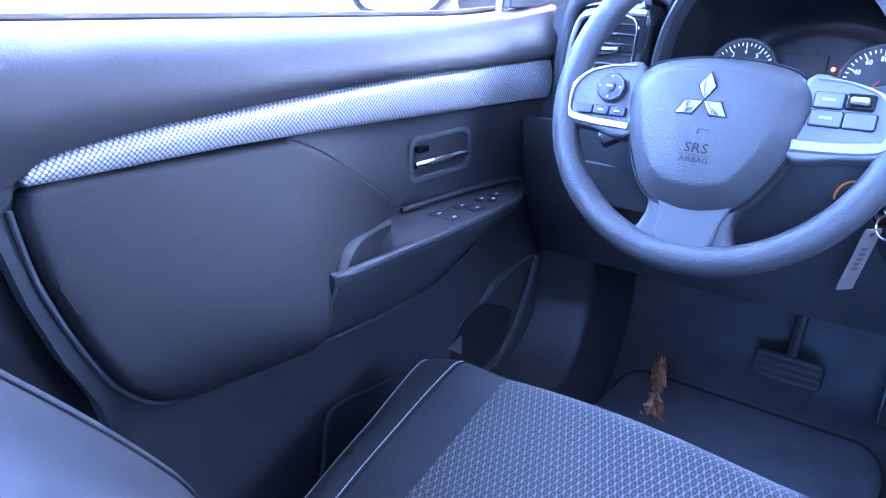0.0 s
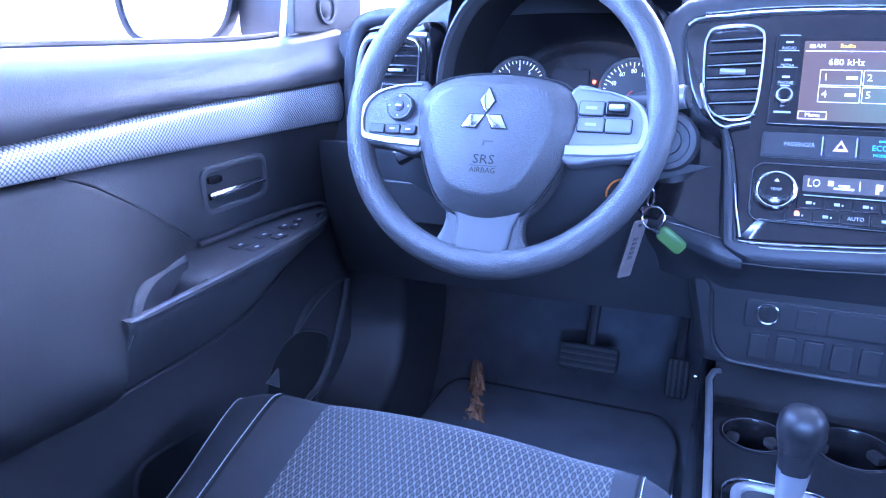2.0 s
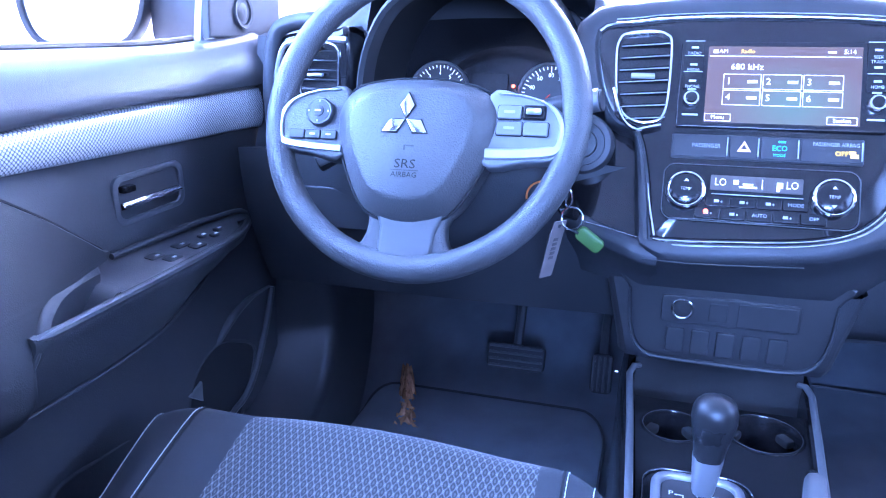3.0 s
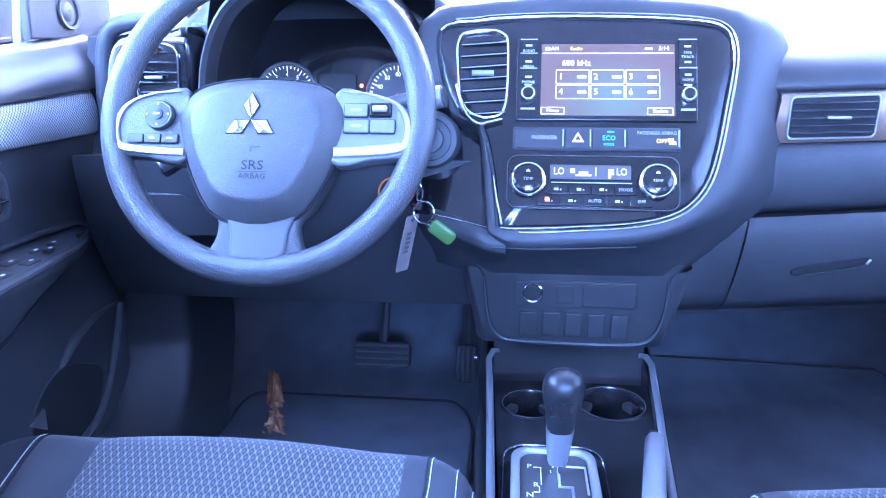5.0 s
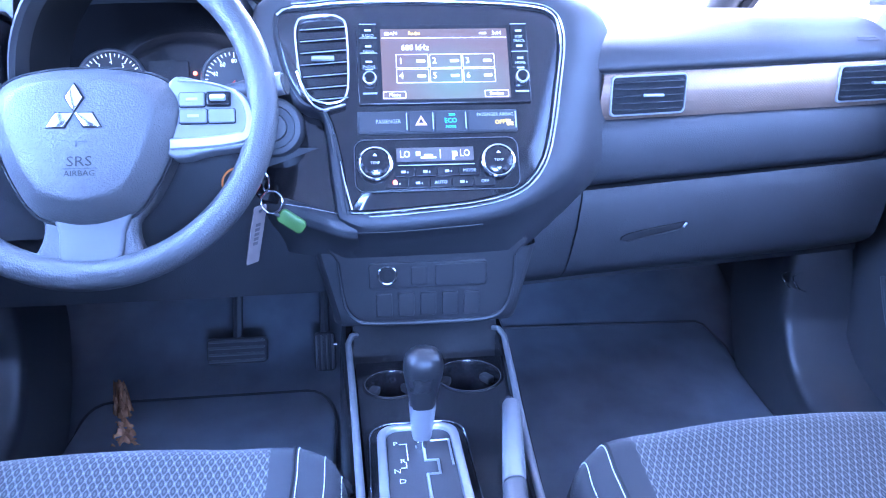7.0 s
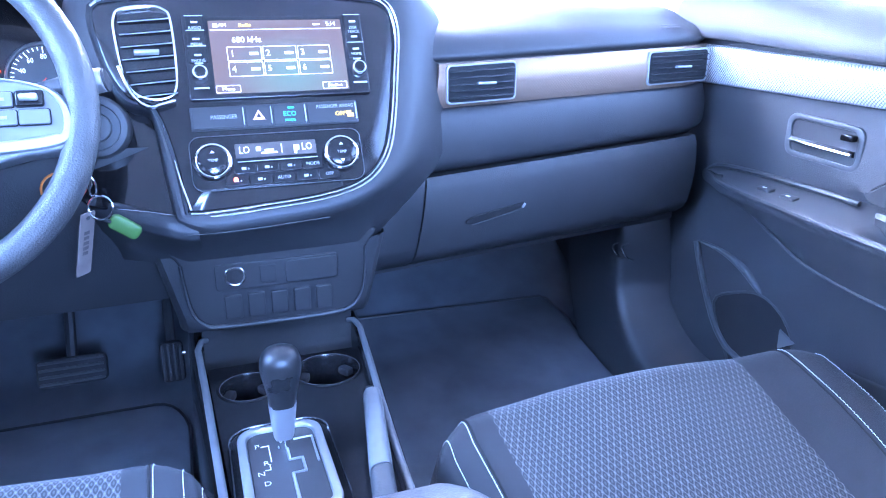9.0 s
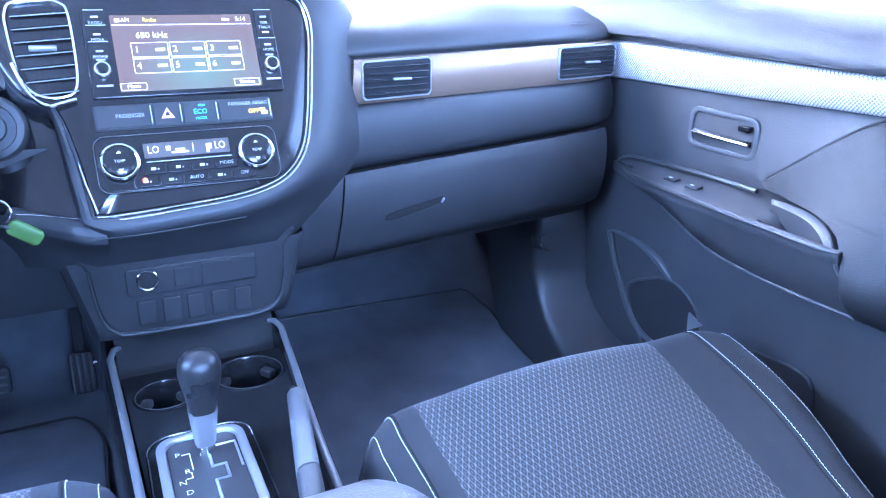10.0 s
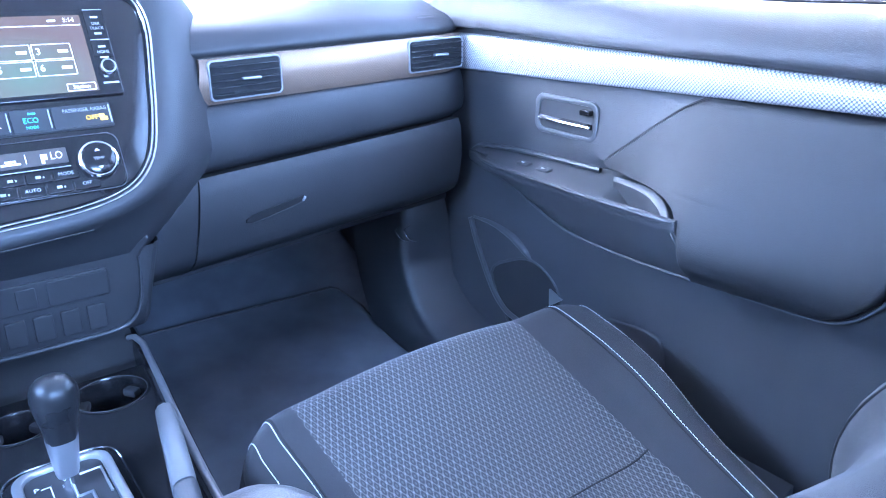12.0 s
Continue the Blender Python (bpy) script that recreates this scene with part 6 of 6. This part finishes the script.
def seat(s):
    side = "driver" if s < 0 else "passenger"
    d = thing(side + "_seat", (s * 0.36, -0.55, 0.09), "black cloth %s seat with woven diamond centre and pale stitching" % side, "car seat", "front seats")

    ext, ins, lines = (0.030, 0.192, (-0.226, -0.250, 0.191, 0.228)) if s > 0 else (0.006, 0.176, (-0.203, -0.2275, -0.242, 0.191, 0.228))
    raised = 0.012 if s < 0 else 0.0

    def edge_at(b):
        return 0.132 + 0.07 * min(b, 0.3)

    def top(a, b):
        """a: metres towards the door from the seat's middle, b: metres back from the front edge."""
        bol = (lerp(b, *SIDE) if a > 0 else (0.024 - 0.02 * min(b, 0.4)) * min(1, 0.5 + b * 4)) * math.exp(-((abs(a) - 0.205 - (ext * 0.7 if a < 0 else 0.0)) / 0.045) ** 2)
        roll = 0.09 * max(0.0, (abs(a) - 0.226 - (ext if a < 0 else 0.0)) / 0.026) ** 2.2
        nose = 0.03 * max(0.0, 1 - b / 0.04) ** 2
        z = 0.386 + raised - 0.40 * min(b, 0.25) - 0.28 * max(0, b - 0.25) + bol - roll - nose + 0.006 * math.cos(a * 12)
        y = -0.268 - b - 0.03 * (abs(a) / 0.22) ** 5 * max(0, 1 - b / 0.15)
        wide = 0.022 * math.exp(-((b - 0.16) / 0.10) ** 2) * min(1.0, max(0.0, (a - 0.17) / 0.04)) if s > 0 else 0.0
        return vec(s * (0.36 + wide + a * (1 - (0.30 if s < 0 else 0.45) * max(0, min(b, 0.3) - 0.06))), y, z)

    def sheet(a0, a1, n):
        return grid(n, 44, lambda p, q: top(a0 + (a1 - a0) * p, 0.5 * q ** 1.4), (0, 0.004, -0.012))

    part("cushion_centre", grid(26, 44, lambda p, q: top(-ins + (edge_at(0.5 * q ** 1.4) + ins) * p, 0.5 * q ** 1.4) + vec(0, 0, 0.0015 * math.sin(math.pi * p) ** 0.3), (0, 0.004, -0.012)), INSERT, d, "woven diamond cloth centre")
    part("inner_bolster", sheet(-0.252 - ext, -ins + 0.0005, 18), CLOTH, d)
    part("outer_bolster", grid(24, 44, lambda p, q: top(edge_at(0.5 * q ** 1.4) - 0.0005 + (0.2585 - edge_at(0.5 * q ** 1.4)) * p, 0.5 * q ** 1.4), (0, 0.004, -0.012)), CLOTH, d)
    # front apron and plastic side valance
    part("cushion_front", grid(30, 10, lambda p, q: vec(s * (0.36 - 0.245 - ext + (0.49 + ext) * p), top(-0.245 - ext + (0.49 + ext) * p, 0).y + 0.004 * math.sin(math.pi * q) + 0.05 * q ** 2 * -1, top(max(-0.235 - ext, min(0.235, -0.245 - ext + (0.49 + ext) * p)), 0).z + 0.001 - 0.14 * q), (0, -0.01, 0)), CLOTH, d, "cloth apron under the front edge")
    part("valance_outer", rbox(pose(s * 0.575, -0.58, 0.160), 0.03, 0.50, 0.13, 0.012), DARK, d)
    part("valance_inner", rbox(pose(s * 0.122, -0.56, 0.225), 0.03, 0.52, 0.13, 0.012), HARD, d)
    part("seat_base", rbox(pose(s * 0.36, -0.58, 0.16), 0.42, 0.50, 0.13, 0.01), DARK, d)
    for a in lines:
        stitches([top(a, b) for b in np.linspace(0.002, 0.48, 60)], d, THREAD, lift=(0, 0, 0.0014))
    for a in (0.1875, lines[0] + 0.004):
        part("piping_seam", tube([top(a, b) + vec(0, 0, 0.0004) for b in np.linspace(0.002, 0.48, 50)], 0.0013, 6), RUBBER, d, "dark sewn seam")
    part("cross_seam", tube([top(a, 0.247) + vec(0, 0, 0.0008) for a in np.linspace(-ins, edge_at(0.247), 20)], 0.0013, 6), RUBBER, d, "sewn cross seam")

    # reclined back with side bolsters
    def back(a, h):
        bol = 0.055 * math.exp(-((abs(a) - 0.20) / 0.05) ** 2) * min(1, max(0.2, 1 - (h - 0.35) * 2))
        half = 0.215 - 0.04 * max(0, (h - 0.4) / 0.3)
        y0, z0 = (-0.597 if s < 0 else -0.648) - 0.48 * h, 0.28 + 0.88 * h
        e = min(1.0, max(0.0, abs(a) / half - 0.70) / 0.30)
        y0 -= 0.53 * max(0.0, min(h, 0.35) - 0.1) ** 2 + 2.3 * max(0.0, 0.2 - h) ** 2
        return vec(s * (0.375 + a), y0 + bol - 0.085 * (1 - math.sqrt(1 - e ** 2)), z0)
    part("backrest", grid(48, 26, lambda p, q: back((-0.215 + 0.43 * p) * (1 - 0.12 * max(0, q - 0.55)), 0.62 * q), (0, -0.09, -0.02)), CLOTH, d, "reclined cloth backrest")
    for a in (0.196, 0.168):
        part("back_seam", tube([back(a, h) + vec(0, 0.0004, 0) for h in np.linspace(0.03, 0.46, 40)], 0.0014, 6), RUBBER, d, "dark sewn seam")
    part("headrest", loft([[vec(s * 0.375 + x, y, z) for x, y in rounded(w0, 0.085, 0.035, 5, 0, -1.07 - (z - 0.93) * 0.25)] for z, w0 in ((0.925, 0.20), (0.935, 0.235), (0.99, 0.26), (1.06, 0.25), (1.075, 0.20))]), CLOTH, d, "padded headrest")
    return d


seat(-1)
seat(1)
rb = thing("rear_bench", (0, -1.75, 0.09), "dark cloth rear bench", "car seat")
part("bench_cushion", rbox(pose(0, -1.70, 0.27), 1.24, 0.50, 0.30, 0.05, 4), CLOTH, rb)
part("bench_back", rbox(pose(0, -2.05, 0.60, -14, 0, 0), 1.24, 0.14, 0.62, 0.05, 4), CLOTH, rb)

# ---- pedals, mats and the film on the floor ----
def pedal(name, x, y, z, w0, h0, tilt, label, n):
    p = thing(name, (x, y + 0.03, z - 0.05), label, "pedal")
    f = lambda u, v, w=0.0: pose(x, y, z, tilt, 0, 0) @ vec(u, -w, v)
    part("pad", plate(rounded(w0, h0, 0.008, 3), f, 0.012, 0.003), MATT, p)
    for k in range(n):
        if w0 > h0:
            part("rib", rbox(pose(x, y, z, tilt, 0, 0) @ Matrix.Translation((0, -0.0015, h0 * ((k + 0.5) / n - 0.5))), w0 * 0.92, 0.004, h0 / n * 0.4, 0.001, 1), DARK, p)
        else:
            part("rib", rbox(pose(x, y, z, tilt, 0, 0) @ Matrix.Translation((w0 * ((k + 0.5) / n - 0.5), -0.0015, 0)), w0 / n * 0.5, 0.004, h0 * 0.9, 0.001, 1), DARK, p)
    if name != "foot_rest":
        part("arm", tube([(x, y + 0.012, z), (x, y + 0.05, z + 0.06), (x + 0.01, y + 0.10, z + 0.25)], 0.008, 8), DARK, p)
    return p


pedal("brake_pedal", -0.305, 0.20, 0.249, 0.098, 0.043, -22, "black rubber brake pedal with ribs", 4)
pedal("accelerator_pedal", -0.163, 0.22, 0.228, 0.036, 0.066, -18, "black upright accelerator pedal", 4)
pedal("foot_rest", -0.607, 0.20, 0.229, 0.030, 0.046, -25, "dark foot rest by the kick panel", 2)
for sx in (-1, 1):
    lie = lambda u, v, w=0.0: vec(u, v, 0.100 + w + max(0.0, v - 0.215) * 0.75)
    mat_edge = rounded(0.44, 0.52, 0.05, 6, sx * 0.37, 0.0) if sx < 0 else [(0.15, -0.26), (0.545, -0.26), (0.557, -0.24), (0.610, 0.275), (0.607, 0.289), (0.574, 0.332), (0.56, 0.338), (0.16, 0.345), (0.15, 0.33)]
    mat = part("floor_mat", plate(mat_edge, lie, 0.008, 0.003), CARPET, None, "black carpet mat in the %s footwell" % ("driver" if sx < 0 else "passenger"), category="floor mat")
    part("binding", tube([lie(u, v, -0.001) for u, v in mat_edge], 0.003, 6, closed=True), DARK, mat, "black sewn edge binding")
# Bright amber base puts the film's orange glints into its colour.
FILM = material("brown_glint_film", (0.62, 0.33, 0.17), 0.20, metal=0.35, var=0.45, coat=0.6, blotch=45)
def crumple(p, q):
    n0 = noise.noise(vec(p * 4, q * 10, 3.1)) + 0.6 * noise.noise(vec(p * 9, q * 26, 1.7))
    y = 0.135 + 0.135 * q
    return vec(-0.478 - 0.035 * q + 0.050 * (p - 0.5) * (1.2 - 0.7 * q) - 0.012 * q, y, 0.112 + max(0.0, y - 0.215) * 0.75 + 0.014 * n0 + 0.020 * math.sin(math.pi * p))
part("plastic_film", grid(26, 60, crumple, (0, 0, -0.0005)), FILM, None, "crinkled brown wrapping film on the driver floor mat, amber glints put into its colour", category="film")
# A thin line of reflected light on the film, added as a tube.
part("film_glint", tube(spline([(-0.391, 0.163, 0.104), (-0.372, 0.180, 0.107), (-0.355, 0.196, 0.105), (-0.330, 0.226, 0.114)], 4, False), 0.0010, 6), FILM, None, "glint on the wrapping film over the floor mat, built as a thin strand", category="film")
